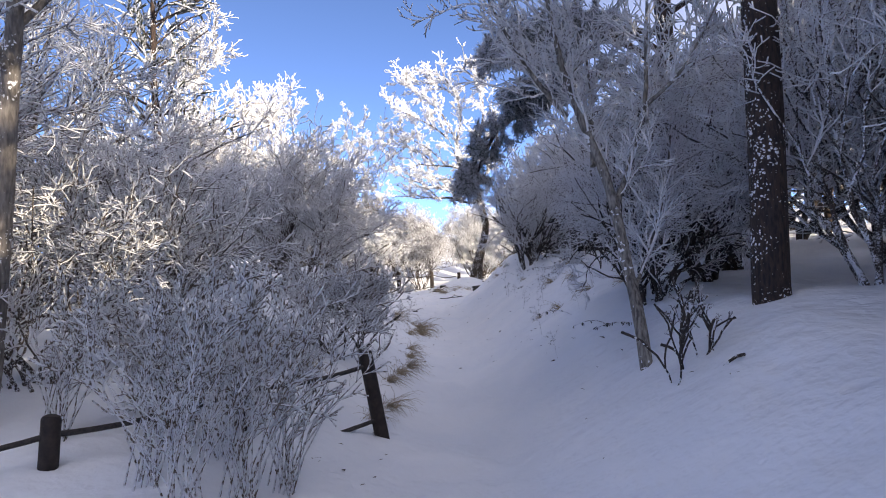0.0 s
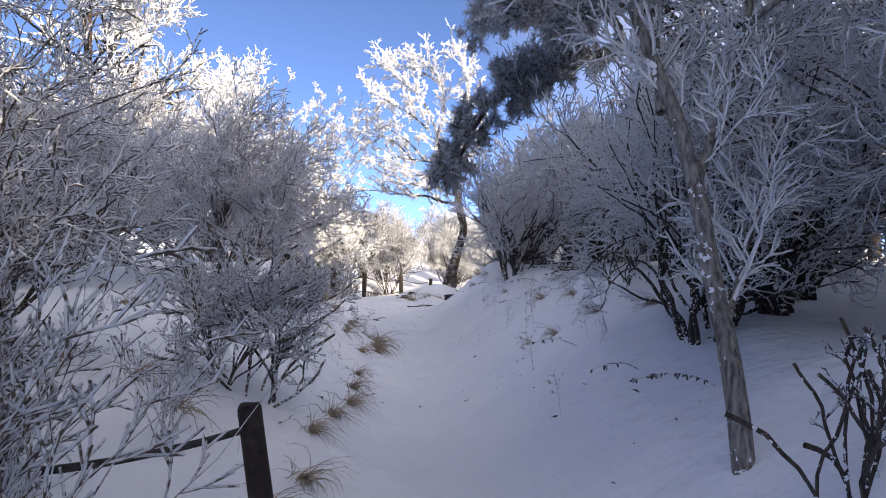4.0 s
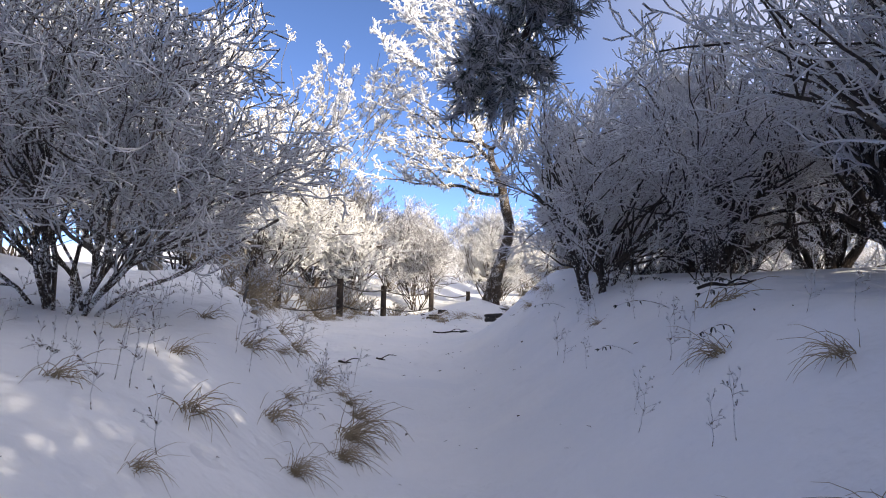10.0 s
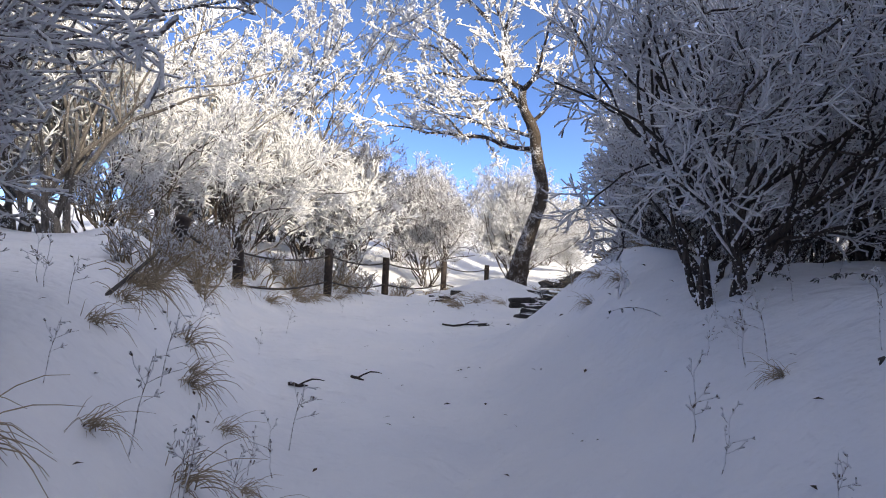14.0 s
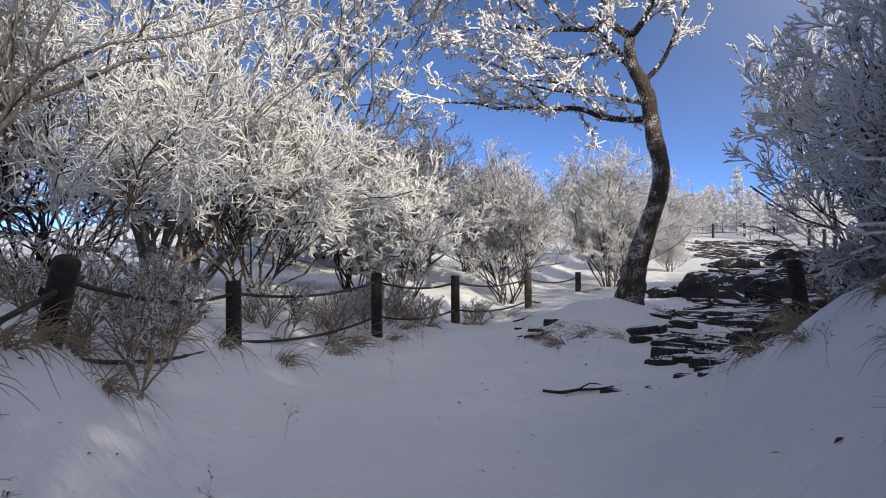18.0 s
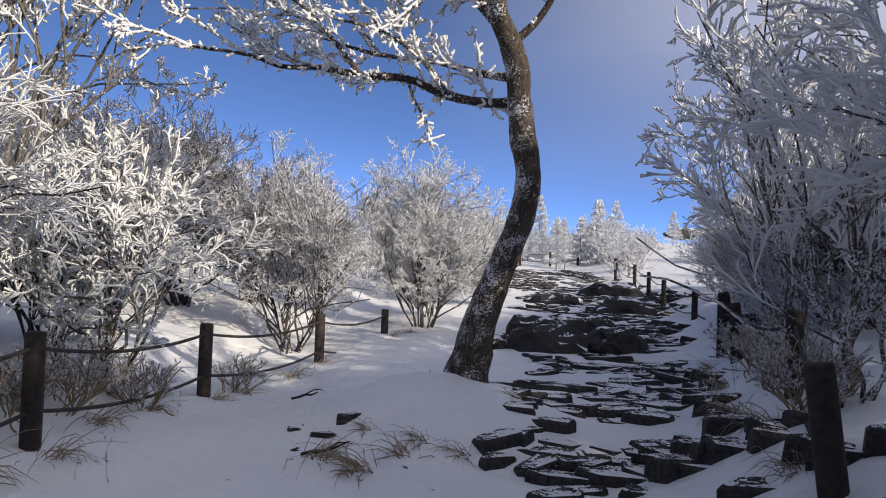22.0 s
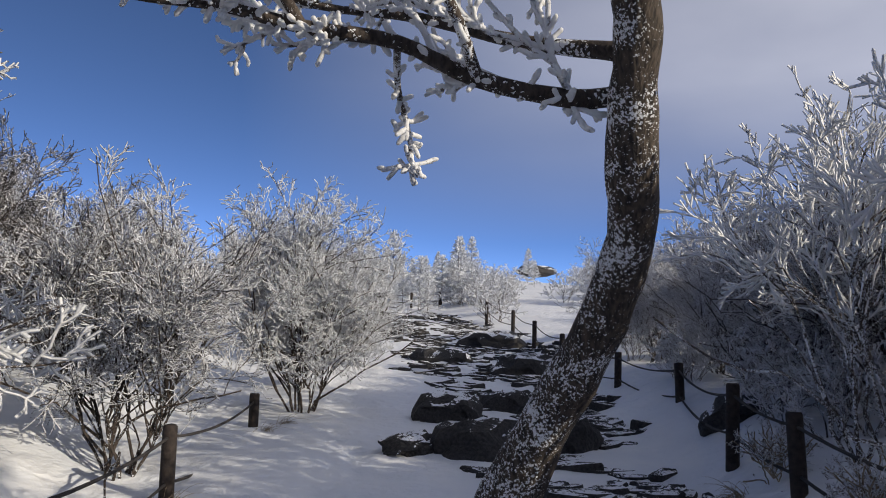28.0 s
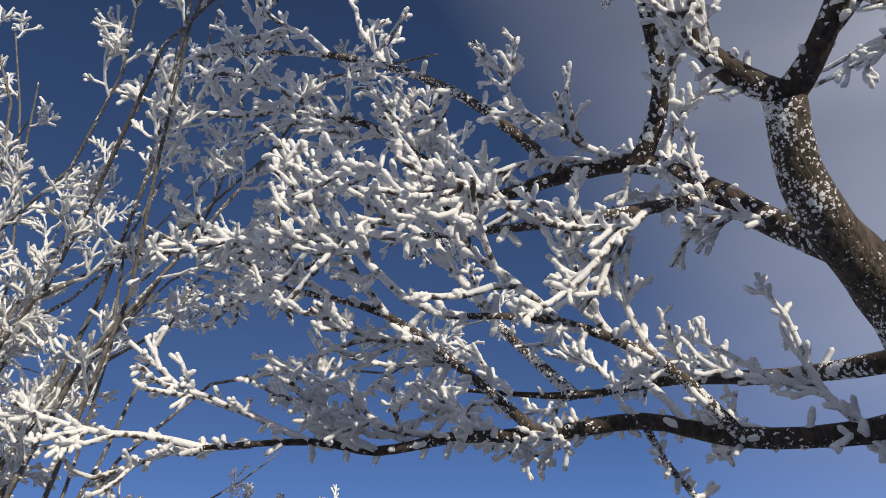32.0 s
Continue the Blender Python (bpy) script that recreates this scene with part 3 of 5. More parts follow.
    for proto, x, y, turn, size, label in (
        (gloom, -4.4, 33.6, 310, 0.8, "twiggy shrub with sparse shade-darkened rime behind the rope fence"),
        (gloom, -6.6, 34.4, 80, 0.95, "twiggy shrub with sparse shade-darkened rime on the slope"),
        (gloom, -5.0, 36.4, 130, 1.08, "twiggy tree-like shrub with sparse shade-darkened rime on the slope"),
        (gloom, -6.6, 37.6, 40, 1.1, "twiggy tree-like shrub with sparse shade-darkened rime on the slope"),
        (gloom, -2.2, 37.5, 250, 0.85, "twiggy tree-like shrub with sparse shade-darkened rime on the slope"),
        (dome, -4.6, 5.4, 160, 1.2, "tall rime-coated shrub above the rope fence"),
        (woods, -5.4, 9.8, 220, 1.25, "tall rime-coated shrub on the snow bank"),
        (dome, -5.6, 16.2, 20, 1.2, "tall rime-coated shrub behind the dome-shaped one"),
        (tangle, 4.3, 12.6, 40, 1.0, "rime-coated shrub with dark stems on the high bank"),
        (tangle, 4.0, 10.2, 130, 1.0, "rime-coated shrub with dark stems on the high bank"),
        (tangle, 5.2, 16.0, 250, 1.15, "rime-coated shrub with dark stems on the high bank"),
        (woods, 6.4, 10.0, 300, 1.3, "rime-coated shrub with dark stems on the high bank"),
        (woods, 4.6, 20.0, 200, 0.95, "rime-coated shrub with dark stems on the high bank"),
        (woods, 3.3, 5.6, 90, 0.8, "rime-coated shrub with reddish stems beside a pine trunk"),
        (tangle, 3.7, 18.6, 100, 0.98, "rime-coated shrub with dark crooked stems on the edge of the bank"),
        (thicket, 2.0, 7.2, 10, 0.72, "fine-twigged rimed shrub with dark stems beside a leaning birch"),
        (tangle, 2.7, 7.7, 190, 0.7, "rimed shrub with dark stems behind a leaning birch"),
        (light, -4.7, 21.9, 100, 0.9, "sunlit shrub thick with white rime behind the leaning post"),
        (light, -3.4, 28.6, 40, 0.85, "sunlit shrub thick with white rime behind the rope fence"),
        (knee, 2.5, 19.9, 10, 1.2, "dark-stemmed rimed shrub leaning over the drift"),
        (knee, -1.7, 5.3, 40, 0.8, "low twiggy shrub with rimed stems by the rope"),
        (knee, 2.15, 19.7, 40, 1.25, "low twiggy rimed shrub hanging over the drift"),
        (knee, 2.7, 20.9, 140, 1.3, "low twiggy rimed shrub hanging over the drift"),
        (woods, 3.0, 18.6, 300, 0.7, "dark-stemmed rimed shrub on the edge of the bank"),
        (pale, -1.6, 42.0, 40, 0.95, "tall pale rimed shrub behind the fence"),
        (pale, -4.6, 43.5, 160, 1.05, "tall pale rimed shrub behind the fence"),
        (slope, -6.8, 40.0, 250, 0.85, "large rimed shrub on the slope"),
        (pale, 4.2, 43.0, 220, 0.5, "pale rimed shrub beside the steps"),
        (slope, -11.0, 28.0, 80, 1.0, "large rimed shrub on the slope"),
        (tangle, 3.3, 8.6, 210, 0.85, "dark-stemmed rimed shrub on the edge of the bank"),
        (grey, 3.6, 47.0, 40, 0.9, "open rimed shrub beside the steps"),
        (grey, 5.6, 52.0, 100, 1.0, "open rimed shrub beside the steps"),
        (grey, 2.4, 43.5, 200, 1.1, "open rimed shrub beside the steps"),
        (slope, -7.4, 21.5, 200, 1.15, "sunlit shrub thick with white rime on the slope"),
        (pale, 2.1, 39.4, 140, 0.7, "slender pale shrub thick with white rime"),
        (grey, 7.4, 29.4, 30, 0.95, "open rimed shrub behind the stair fence"),
        (grey, 9.0, 32.6, 150, 1.0, "open rimed shrub behind the stair fence"),
        (grey, 10.4, 36.6, 280, 1.0, "open rimed shrub behind the stair fence"),
        (grey, 12.2, 41.0, 10, 0.9, "open rimed shrub behind the stair fence"),
        (grey, 10.4, 28.6, 70, 1.4, "open rimed shrub on the slope"),
        (grey, 14.0, 46.0, 170, 1.0, "open rimed shrub behind the stair fence"),
        (grey, 6.6, 25.4, 200, 1.0, "open rimed shrub behind the stair fence"),
        (grey, 7.6, 31.0, 60, 0.8, "open rimed shrub behind the stair fence"),
        (grey, 8.2, 33.0, 110, 0.75, "open rimed shrub behind the stair fence"),
        (grey, 9.2, 35.2, 220, 0.8, "open rimed shrub behind the stair fence"),
        (grey, 10.6, 39.4, 310, 0.8, "open rimed shrub behind the stair fence"),
        (grey, 12.6, 44.0, 20, 0.75, "open rimed shrub behind the stair fence"),
        (grey, 8.8, 27.4, 250, 1.0, "open rimed shrub on the slope"),
        (tangle, 3.3, 11.9, 20, 1.0, "tall shrub with dark arching branches on the high bank"),
        (tangle, 4.6, 14.7, 100, 1.0, "tall shrub with dark arching branches on the high bank"),
        (tangle, 5.6, 12.4, 160, 1.35, "tall shrub with dark arching branches in the wood"),
        (tangle, 5.4, 18.6, 340, 1.1, "tall shrub with dark arching branches in the wood"),
        (dome, -3.9, 11.0, 300, 0.8, "dense rime-furred shrub on the snow bank"),
        (dome, 5.4, 6.4, 30, 0.95, "dense rime-furred shrub beside a pine trunk"),
        (dome, -4.6, 8.6, 200, 0.9, "dense rime-furred shrub above the rope fence"),
        (knee, -3.3, 4.2, 215, 1.2, "low twiggy rimed shrub by the rope"),
        (scrub, -3.3, 20.1, 30, 1.0, "low brown twiggy scrub under the rope fence"),
        (scrub, -3.35, 21.7, 100, 1.0, "low brown twiggy scrub under the rope fence"),
        (scrub, -2.95, 23.4, 200, 1.0, "low brown twiggy scrub under the rope fence"),
        (scrub, -2.7, 24.6, 290, 1.0, "low brown twiggy scrub under the rope fence"),
        (scrub, -2.4, 26.4, 340, 1.0, "low brown twiggy scrub under the rope fence"),
        (scrub, -2.75, 19.9, 60, 1.1, "low brown twiggy scrub beside the leaning post"),
        (scrub, -3.1, 18.7, 200, 0.9, "low brown twiggy scrub beside the leaning post"),
        (scrub, -2.3, 17.6, 20, 0.8, "low brown twiggy scrub under the slack rope"),
        (scrub, -2.55, 25.9, 100, 0.9, "low brown twiggy scrub under the rope fence"),
        (scrub, -1.95, 27.2, 150, 0.9, "low brown twiggy scrub under the rope fence"),
        (scrub, -1.3, 29.4, 250, 0.8, "low brown twiggy scrub under the rope fence"),
        (scrub, 4.1, 26.2, 310, 0.9, "low brown twiggy scrub at the foot of the stair fence"),
        (scrub, 4.6, 27.6, 30, 1.0, "low brown twiggy scrub at the foot of the stair fence"),
        (scrub, 3.3, 24.6, 130, 0.9, "low brown twiggy scrub at the foot of the stair fence"),
        (scrub, 5.3, 29.4, 80, 0.9, "low brown twiggy scrub at the foot of the stair fence"),
        (knee, 2.35, 21.3, 150, 0.6, "low twiggy rimed shrub beside a fence post"),
        (bare, 2.3, 10.6, 260, 0.95, "low twiggy shrub with bare dark stems on the bank"),
        (bare, 2.6, 14.6, 20, 0.9, "low twiggy shrub with bare dark stems on the bank"),
    ):
        ob = copy_thing(proto, Matrix.Translation(placed(x, y)) @ Matrix.Rotation(radians(turn), 4, "Z") @ Matrix.Scale(size, 4))
        tagged(ob, label)
    snowy = shrub("tree", placed(-4.7, 24.0), 5.1, 1.05, 23, 5, (14, 7, 5, 2), RIME_THICK, BARK_GREY, "slender tree with several grey stems and sunlit white rime", mid=0.78, low=-0.4, lean=(0.36, 0.98), stem_r=0.055, twig_r=0.0085, group="sunlit trees")
    shrub("tree", placed(-5.6, 26.8), 7.2, 0.85, 24, 4, (8, 11, 6, 3), RIME_THICK, BARK_GREY, "tall leaning tree with grey stems and a high sunlit rimed crown", mid=0.80, low=-0.14, lean=(2.75, 0.6), stem_r=0.06, twig_r=0.0095, group="sunlit trees")
    shrub("shrub", placed(-2.45, 27.3), 3.3, 1.0, 26, 10, (9, 5, 4, 2), RIME_THICK, BARK_RIMED, "dense bush thick with white rime behind the rope fence", twig_r=0.011)
    for x, y, turn, size in ((-4.5, 20.3, 90, 0.95), (-6.4, 22.6, 180, 1.1)):
        tagged(copy_thing(snowy, Matrix.Translation(placed(x, y)) @ Matrix.Rotation(radians(turn), 4, "Z") @ Matrix.Scale(size, 4)), "slender tree with grey stems and sunlit rime rising behind the shrubs")
    wand = shrub("shrub", placed(5.6, 28.6), 4.2, 1.5, 19, 9, (6, 5, 3, 3), RIME_THICK, BARK_RIMED, "open wand-like shrub with thick white rime beside the stair fence", twig_r=0.010, low=-0.2, flow=0.42, mid=0.6)
    ob = copy_thing(wand, Matrix.Translation(placed(3.5, 24.5)) @ Matrix.Rotation(radians(120), 4, "Z") @ Matrix.Scale(0.9, 4))
    tagged(ob, "open wand-like shrub with thick rime leaning over a fence post")
    for x, y, turn, size in ((3.1, 20.6, 120, 0.95), (3.5, 18.9, 250, 1.0), (3.4, 22.4, 30, 0.85)):
        ob = copy_thing(wand, Matrix.Translation(placed(x, y)) @ Matrix.Rotation(radians(turn), 4, "Z") @ Matrix.Scale(size, 4))
        tagged(ob, "wand-like shrub with thick rime leaning out from the high bank")
    ob = copy_thing(wand, Matrix.Translation(placed(5.8, 25.4)) @ Matrix.Rotation(radians(80), 4, "Z") @ Matrix.Scale(0.9, 4))
    tagged(ob, "open wand-like shrub with thick rime behind the stair fence")


shrubs()


# ---- trees ----
def polyline_tubes(name, pts, radii, mat, parent, sides=10, steps=5):
    """One skin along a smooth curve through pts."""
    pts = [Vector(p) for p in pts]
    line, rr = [], []
    for i in range(len(pts) - 1):
        p0, p1, p2, p3 = pts[max(i - 1, 0)], pts[i], pts[i + 1], pts[min(i + 2, len(pts) - 1)]
        for k in range(steps):
            t = k / steps
            line.append(0.5 * ((2 * p1) + (p2 - p0) * t + (2 * p0 - 5 * p1 + 4 * p2 - p3) * t * t + (3 * p1 - p0 - 3 * p2 + p3) * t ** 3))
            rr.append(radii[i] + (radii[i + 1] - radii[i]) * t)
    line.append(pts[-1])
    rr.append(radii[-1])
    verts, faces = [], []
    u = None
    for i, p in enumerate(line):
        w = (line[min(i + 1, len(line) - 1)] - line[max(i - 1, 0)]).normalized()
        u = w.orthogonal() if u is None else (u - w * u.dot(w))
        u.normalize()
        v = w.cross(u)
        for k in range(sides):
            a = 2 * math.pi * k / sides
            r = rr[i] * (1 + 0.16 * noise.noise(p * 6 + Vector((math.cos(a), math.sin(a), 0)) * 0.9))
            verts.append(p + (u * math.cos(a) + v * math.sin(a)) * r)
        if i:
            o = (i - 1) * sides
            faces += [(o + k, o + (k + 1) % sides, o + sides + (k + 1) % sides, o + sides + k) for k in range(sides)]
    faces.append(tuple(range(len(verts) - sides, len(verts))))
    return mesh_object(name, verts, faces, mat, parent, True), line, rr


def bent_tree():
    x0, y0 = 1.17, 27.0
    base = thing("tree", placed(x0, y0), "leaning old tree with dark rime-flecked bark and white-rimed twigs", "tree")
    org = Vector(base.location)
    rel = lambda pts: [Vector(p) - org for p in pts]
    trunk = [(1.17, 27.3, org.z - 0.35), (1.25, 27.12, 1.58), (1.31, 27.0, 1.95), (1.41, 26.81, 2.35), (1.52, 26.58, 2.74), (1.59, 26.4, 3.1), (1.55, 26.18, 3.4), (1.47, 26.06, 3.65), (1.42, 25.99, 3.88), (1.375, 25.89, 4.14), (1.29, 25.77, 4.35), (1.18, 25.68, 4.5), (1.10, 25.55, 4.7), (1.08, 25.4, 4.9)]
    polyline_tubes("trunk", rel(trunk), [0.27, 0.205, 0.165, 0.142, 0.128, 0.122, 0.118, 0.115, 0.108, 0.102, 0.098, 0.09, 0.078, 0.07], TRUNK, base, 20)
    limbs = [
        ([(1.47, 26.1, 3.98), (1.22, 26.15, 3.94), (0.81, 26.3, 4.02), (0.46, 26.4, 4.17), (0.03, 26.4, 4.18), (-0.34, 26.4, 4.22), (-0.67, 26.4, 4.21), (-0.96, 26.35, 4.28), (-1.44, 26.3, 4.31)], 0.05),
        ([(1.2, 25.78, 4.5), (1.08, 25.9, 4.69), (0.88, 25.95, 4.95), (0.65, 25.98, 5.15), (0.34, 26.05, 5.21), (-0.04, 26.2, 5.26), (-0.5, 26.3, 5.35), (-0.81, 26.35, 5.24), (-1.06, 26.4, 5.15)], 0.062),
        ([(0.65, 25.98, 5.15), (0.77, 25.8, 5.31), (0.77, 25.6, 5.5), (0.70, 25.3, 5.9), (0.5, 25.0, 6.3)], 0.05),
        ([(1.09, 25.4, 4.9), (0.92, 25.3, 4.97), (0.81, 25.2, 5.09), (0.70, 25.0, 5.3), (0.45, 24.8, 5.9)], 0.055),
        ([(1.09, 25.4, 4.9), (1.19, 25.25, 4.97), (1.30, 25.0, 5.15), (1.4, 24.7, 5.6), (1.5, 24.5, 6.1)], 0.055),
        ([(1.3, 25.9, 4.4), (1.55, 25.8, 4.65), (1.7, 25.6, 5.0), (1.9, 25.5, 5.5)], 0.04),
        ([(1.4, 26.05, 4.15), (1.1, 26.5, 4.3), (0.7, 26.9, 4.5), (0.2, 27.2, 4.6), (-0.4, 27.4, 4.8)], 0.045),
        ([(0.46, 26.4, 4.17), (0.55, 26.7, 4.05), (0.70, 27.0, 3.9), (0.74, 27.08, 3.75)], 0.018),
        ([(0.88, 25.95, 4.9), (0.6, 25.7, 4.75), (0.2, 25.6, 4.7), (-0.3, 25.6, 4.75)], 0.03),
    ]
    limbs += [
        ([(0.03, 26.4, 4.18), (-0.2, 26.2, 4.4), (-0.5, 26.0, 4.65), (-0.9, 25.9, 4.8)], 0.028),
        ([(0.81, 26.3, 4.02), (0.55, 26.0, 4.25), (0.2, 25.8, 4.4), (-0.2, 25.7, 4.45)], 0.03),
        ([(-0.04, 26.2, 5.26), (-0.35, 26.2, 5.6), (-0.6, 26.1, 5.8), (-1.0, 26.0, 5.9)], 0.03),
        ([(0.2, 27.2, 4.6), (-0.2, 27.3, 5.2), (-0.5, 27.4, 5.9), (-0.6, 27.4, 6.6)], 0.035),
        ([(1.9, 25.5, 5.5), (2.1, 25.7, 6.2), (2.0, 26.0, 7.0), (1.7, 26.2, 7.7)], 0.035),
        ([(0.8, 25.2, 7.3), (0.4, 25.5, 7.7), (-0.2, 25.8, 8.0), (-0.7, 26.0, 8.2)], 0.03),
        ([(0.5, 25.0, 6.3), (0.2, 25.1, 6.9), (-0.3, 25.3, 7.4), (-0.9, 25.5, 7.9)], 0.035),
        ([(0.45, 24.8, 5.9), (0.0, 24.8, 6.3), (-0.6, 25.0, 6.7), (-1.3, 25.2, 7.1)], 0.035),
        ([(1.5, 24.5, 6.1), (1.6, 24.5, 6.8), (1.5, 24.6, 7.5), (1.3, 24.7, 8.1)], 0.035),
        ([(0.70, 25.3, 5.9), (0.9, 25.3, 6.6), (0.8, 25.2, 7.3), (0.4, 25.2, 8.0)], 0.035),
        ([(0.34, 26.05, 5.21), (-0.1, 25.9, 5.7), (-0.7, 25.9, 6.1), (-1.4, 26.0, 6.4)], 0.03),
    ]
    starts, ways, lens, near, nways = [], [], [], [], []
    for pts, r in limbs:
        n = len(pts)
        _, line, rr = polyline_tubes("limb", rel(pts), [r + (0.011 - r) * i / (n - 1) for i in range(n)], BARK if r > 0.036 else BARK_RIMED, base, 8, 4)
        for i in range(3, len(line)):
            way = (line[i] - line[i - 1]).normalized()
            if r > 0.02 and (i % 2 == 0 or pts[0][2] > 5.8):
                starts.append(line[i])
                ways.append(way)
                lens.append(0.35 + 0.6 * i / len(line))
                if pts[0][2] > 5.8:
                    starts.append(line[i])
                    ways.append(way)
                    lens.append(0.6)
            for _ in range(2):
                near.append(line[i])
                nways.append(way)
    g = Growth(77)
    d = np.array([tuple(w) for w in ways])
    d = unit(d + unit(g.rng.normal(0, 1, d.shape) + np.array([-0.4, 0, 1.1])) * 0.8)
    d[:, 2] = np.where(d[:, 2] < 0, -0.6 * d[:, 2], d[:, 2])
    ln = np.array(lens) * (0.6 + 0.8 * g.rng.random(len(lens)))
    g.run(np.array([tuple(s) for s in starts]), d, ln, 0.014, 0.008, 6, 0.2, 0.02)
    g.sprout(5, 0.2, 0.8, 0.30, 0.9, 0.008, 4, 0.2, 0.06)
    g.mesh("branchlet", [0, 1], RIME_HEAVY, base, 6, 1.35)
    g.sprout(4, 0.1, 0.9, 0.085, 1.0, 0.0105, 2, 0.18, 0.05)
    g.sprout(1, 0.2, 0.9, 0.035, 1.0, 0.011, 1, 0.1, 0.02)
    k = Growth(78)
    p, q, r0, r1, dd, n, st = g.levels[0]
    k.levels.append([p, q, r0, r1, dd, n, st])
    k.sprout(10, 0.1, 1.0, 0.07, 1.0, 0.0115, 2, 0.18, 0.03)
    nd = np.array([tuple(w) for w in nways])
    k.run(np.array([tuple(s) for s in near]), nd * 0.4 + unit(k.rng.normal(0, 1, nd.shape)), 0.04 + 0.07 * k.rng.random(len(nd)), 0.014, 0.012, 2, 0.15, 0.02)
    for spot, way, count, size in (((0.74, 27.08, 3.75), (0, 0, -0.1), 6, 0.14), ((0.66, 26.9, 3.95), (0, 0, -0.4), 3, 0.10), ((1.2, 26.15, 3.93), (-0.5, 0, -0.5), 6, 0.13), ((-0.3, 26.4, 4.2), (-0.5, 0, -0.4), 5, 0.13), ((0.1, 26.4, 4.17), (-0.3, 0, -0.5), 4, 0.10)):
        c = np.repeat(np.array([tuple(Vector(spot) - org)]), count, 0)
        w = k.rng.normal(0, 1, (count, 3)) * np.array([1, 1, 0.35]) + np.array(way)
        k.run(c, w, size * (0.6 + 0.7 * k.rng.random(count)), 0.012, 0.013, 3, 0.2, 0.06)
        k.sprout(2, 0.4, 0.8, 0.07, 1.0, 0.012, 1, 0.1, 0.05)
    g.fingers("crown", [2, 3], RIME_THICK, base)
    k.fingers("rime", list(range(1, len(k.levels))), RIME_THICK, base)


bent_tree()


def tall_tree(name, place, height, seed, rime, label, lean=(0, 0), reach=0.4, counts=(14, 7, 6, 4), twig=0.006, thick=0.075):
    base = thing(name, place, label, "tree")
    g = Growth(seed)
    g.run(np.array([[0, 0, -0.2]]), np.array([[lean[0], lean[1], 1.0]]), height, thick, 0.012, 10, 0.07, 0.02)
    g.sprout(counts[0], 0.3, 0.9, height * reach, 0.55, 0.010, 6, 0.12, 0.06)
    g.sprout(counts[1], 0.15, 0.8, height * 0.16, 0.6, 0.007, 4, 0.16, 0.05)
    g.sprout(counts[2], 0.1, 0.8, height * 0.07, 0.7, twig * 0.8, 3, 0.2, 0.04)
    g.sprout(counts[3], 0.05, 0.9, height * 0.022, 1.1, twig, 1, 0.1, 0.03)
    g.mesh("trunk", [0], BARK_GREY, base, 9)
    first, second = g.levels[1], g.levels[2]
    for s in range(first[5]):
        rows = np.arange(first[6]) * first[5] + s
        kids = [k * second[5] + q for k in range(second[6]) for q in range(s, second[5], first[5])]
        a, b, ra, rb = (np.concatenate([first[i][rows], second[i][kids]]) for i in range(4))
        tubes("limb", a, b, ra, rb, BARK_GREY, base, 5)
    g.mesh("crown", [3, 4], rime, base, 4, 1.2)
    return base


def birch():
    base = thing("tree", placed(1.45, 5.36), "slender grey-barked birch leaning over the path with fine rimed twigs", "tree")
    org = Vector(base.location)
    trunk = [(1.47, 5.30, 0.5), (1.44, 5.40, 1.1), (1.40, 5.52, 1.5), (1.37, 5.62, 1.88), (1.30, 5.72, 2.25), (1.18, 5.82, 2.65), (1.06, 5.95, 3.2), (1.0, 6.1, 3.9), (1.0, 6.2, 4.6)]
    limbs = [([(1.34, 5.62, 1.88), (1.5, 5.75, 2.2), (1.68, 5.85, 2.7), (1.75, 5.9, 3.4), (1.85, 6.0, 4.2)], 0.03),
             ([(1.24, 5.72, 2.25), (1.3, 6.0, 2.7), (1.35, 6.3, 3.2), (1.3, 6.5, 3.9)], 0.022),
             ([(1.08, 5.82, 2.65), (0.85, 5.7, 2.9), (0.6, 5.6, 3.3), (0.4, 5.6, 3.8)], 0.022),
             ([(1.68, 5.85, 2.7), (1.95, 5.7, 2.95), (2.2, 5.6, 3.4)], 0.018),
             ([(1.42, 5.45, 1.3), (1.62, 5.75, 1.6), (1.85, 6.0, 2.1), (1.95, 6.1, 2.6)], 0.016)]
    rel = lambda pts: [Vector(p) - org for p in pts]
    _, line, _ = polyline_tubes("trunk", rel(trunk), [0.052, 0.043, 0.040, 0.038, 0.033, 0.028, 0.022, 0.015, 0.008], BIRCH, base, 12)
    spots = [(line[i], (line[i] - line[i - 1]).normalized()) for i in range(len(line) // 2, len(line))]
    for pts, r in limbs:
        n = len(pts)
        _, line, _ = polyline_tubes("limb", rel(pts), [r + (0.006 - r) * i / (n - 1) for i in range(n)], BIRCH, base, 7, 4)
        spots += [(line[i], (line[i] - line[i - 1]).normalized()) for i in range(2, len(line))]
    g = Growth(32)
    p = np.array([tuple(q) for q, w in spots for _ in range(2)])
    d = np.array([tuple(w) for q, w in spots for _ in range(2)])
    g.run(p, d + unit(g.rng.normal(0, 1, d.shape) + np.array([0.25, 0.3, 0.2])) * 0.8, 0.35 + 0.35 * g.rng.random(len(p)), 0.009, 0.005, 6, 0.18, 0.04)
    g.sprout(6, 0.2, 0.75, 0.26, 0.9, 0.0045, 4, 0.2, 0.04)
    g.sprout(4, 0.15, 0.8, 0.10, 1.0, 0.0045, 2, 0.2, 0.04)
    g.mesh("crown", [0, 1, 2], RIME_THIN, base, 3, 1.15)


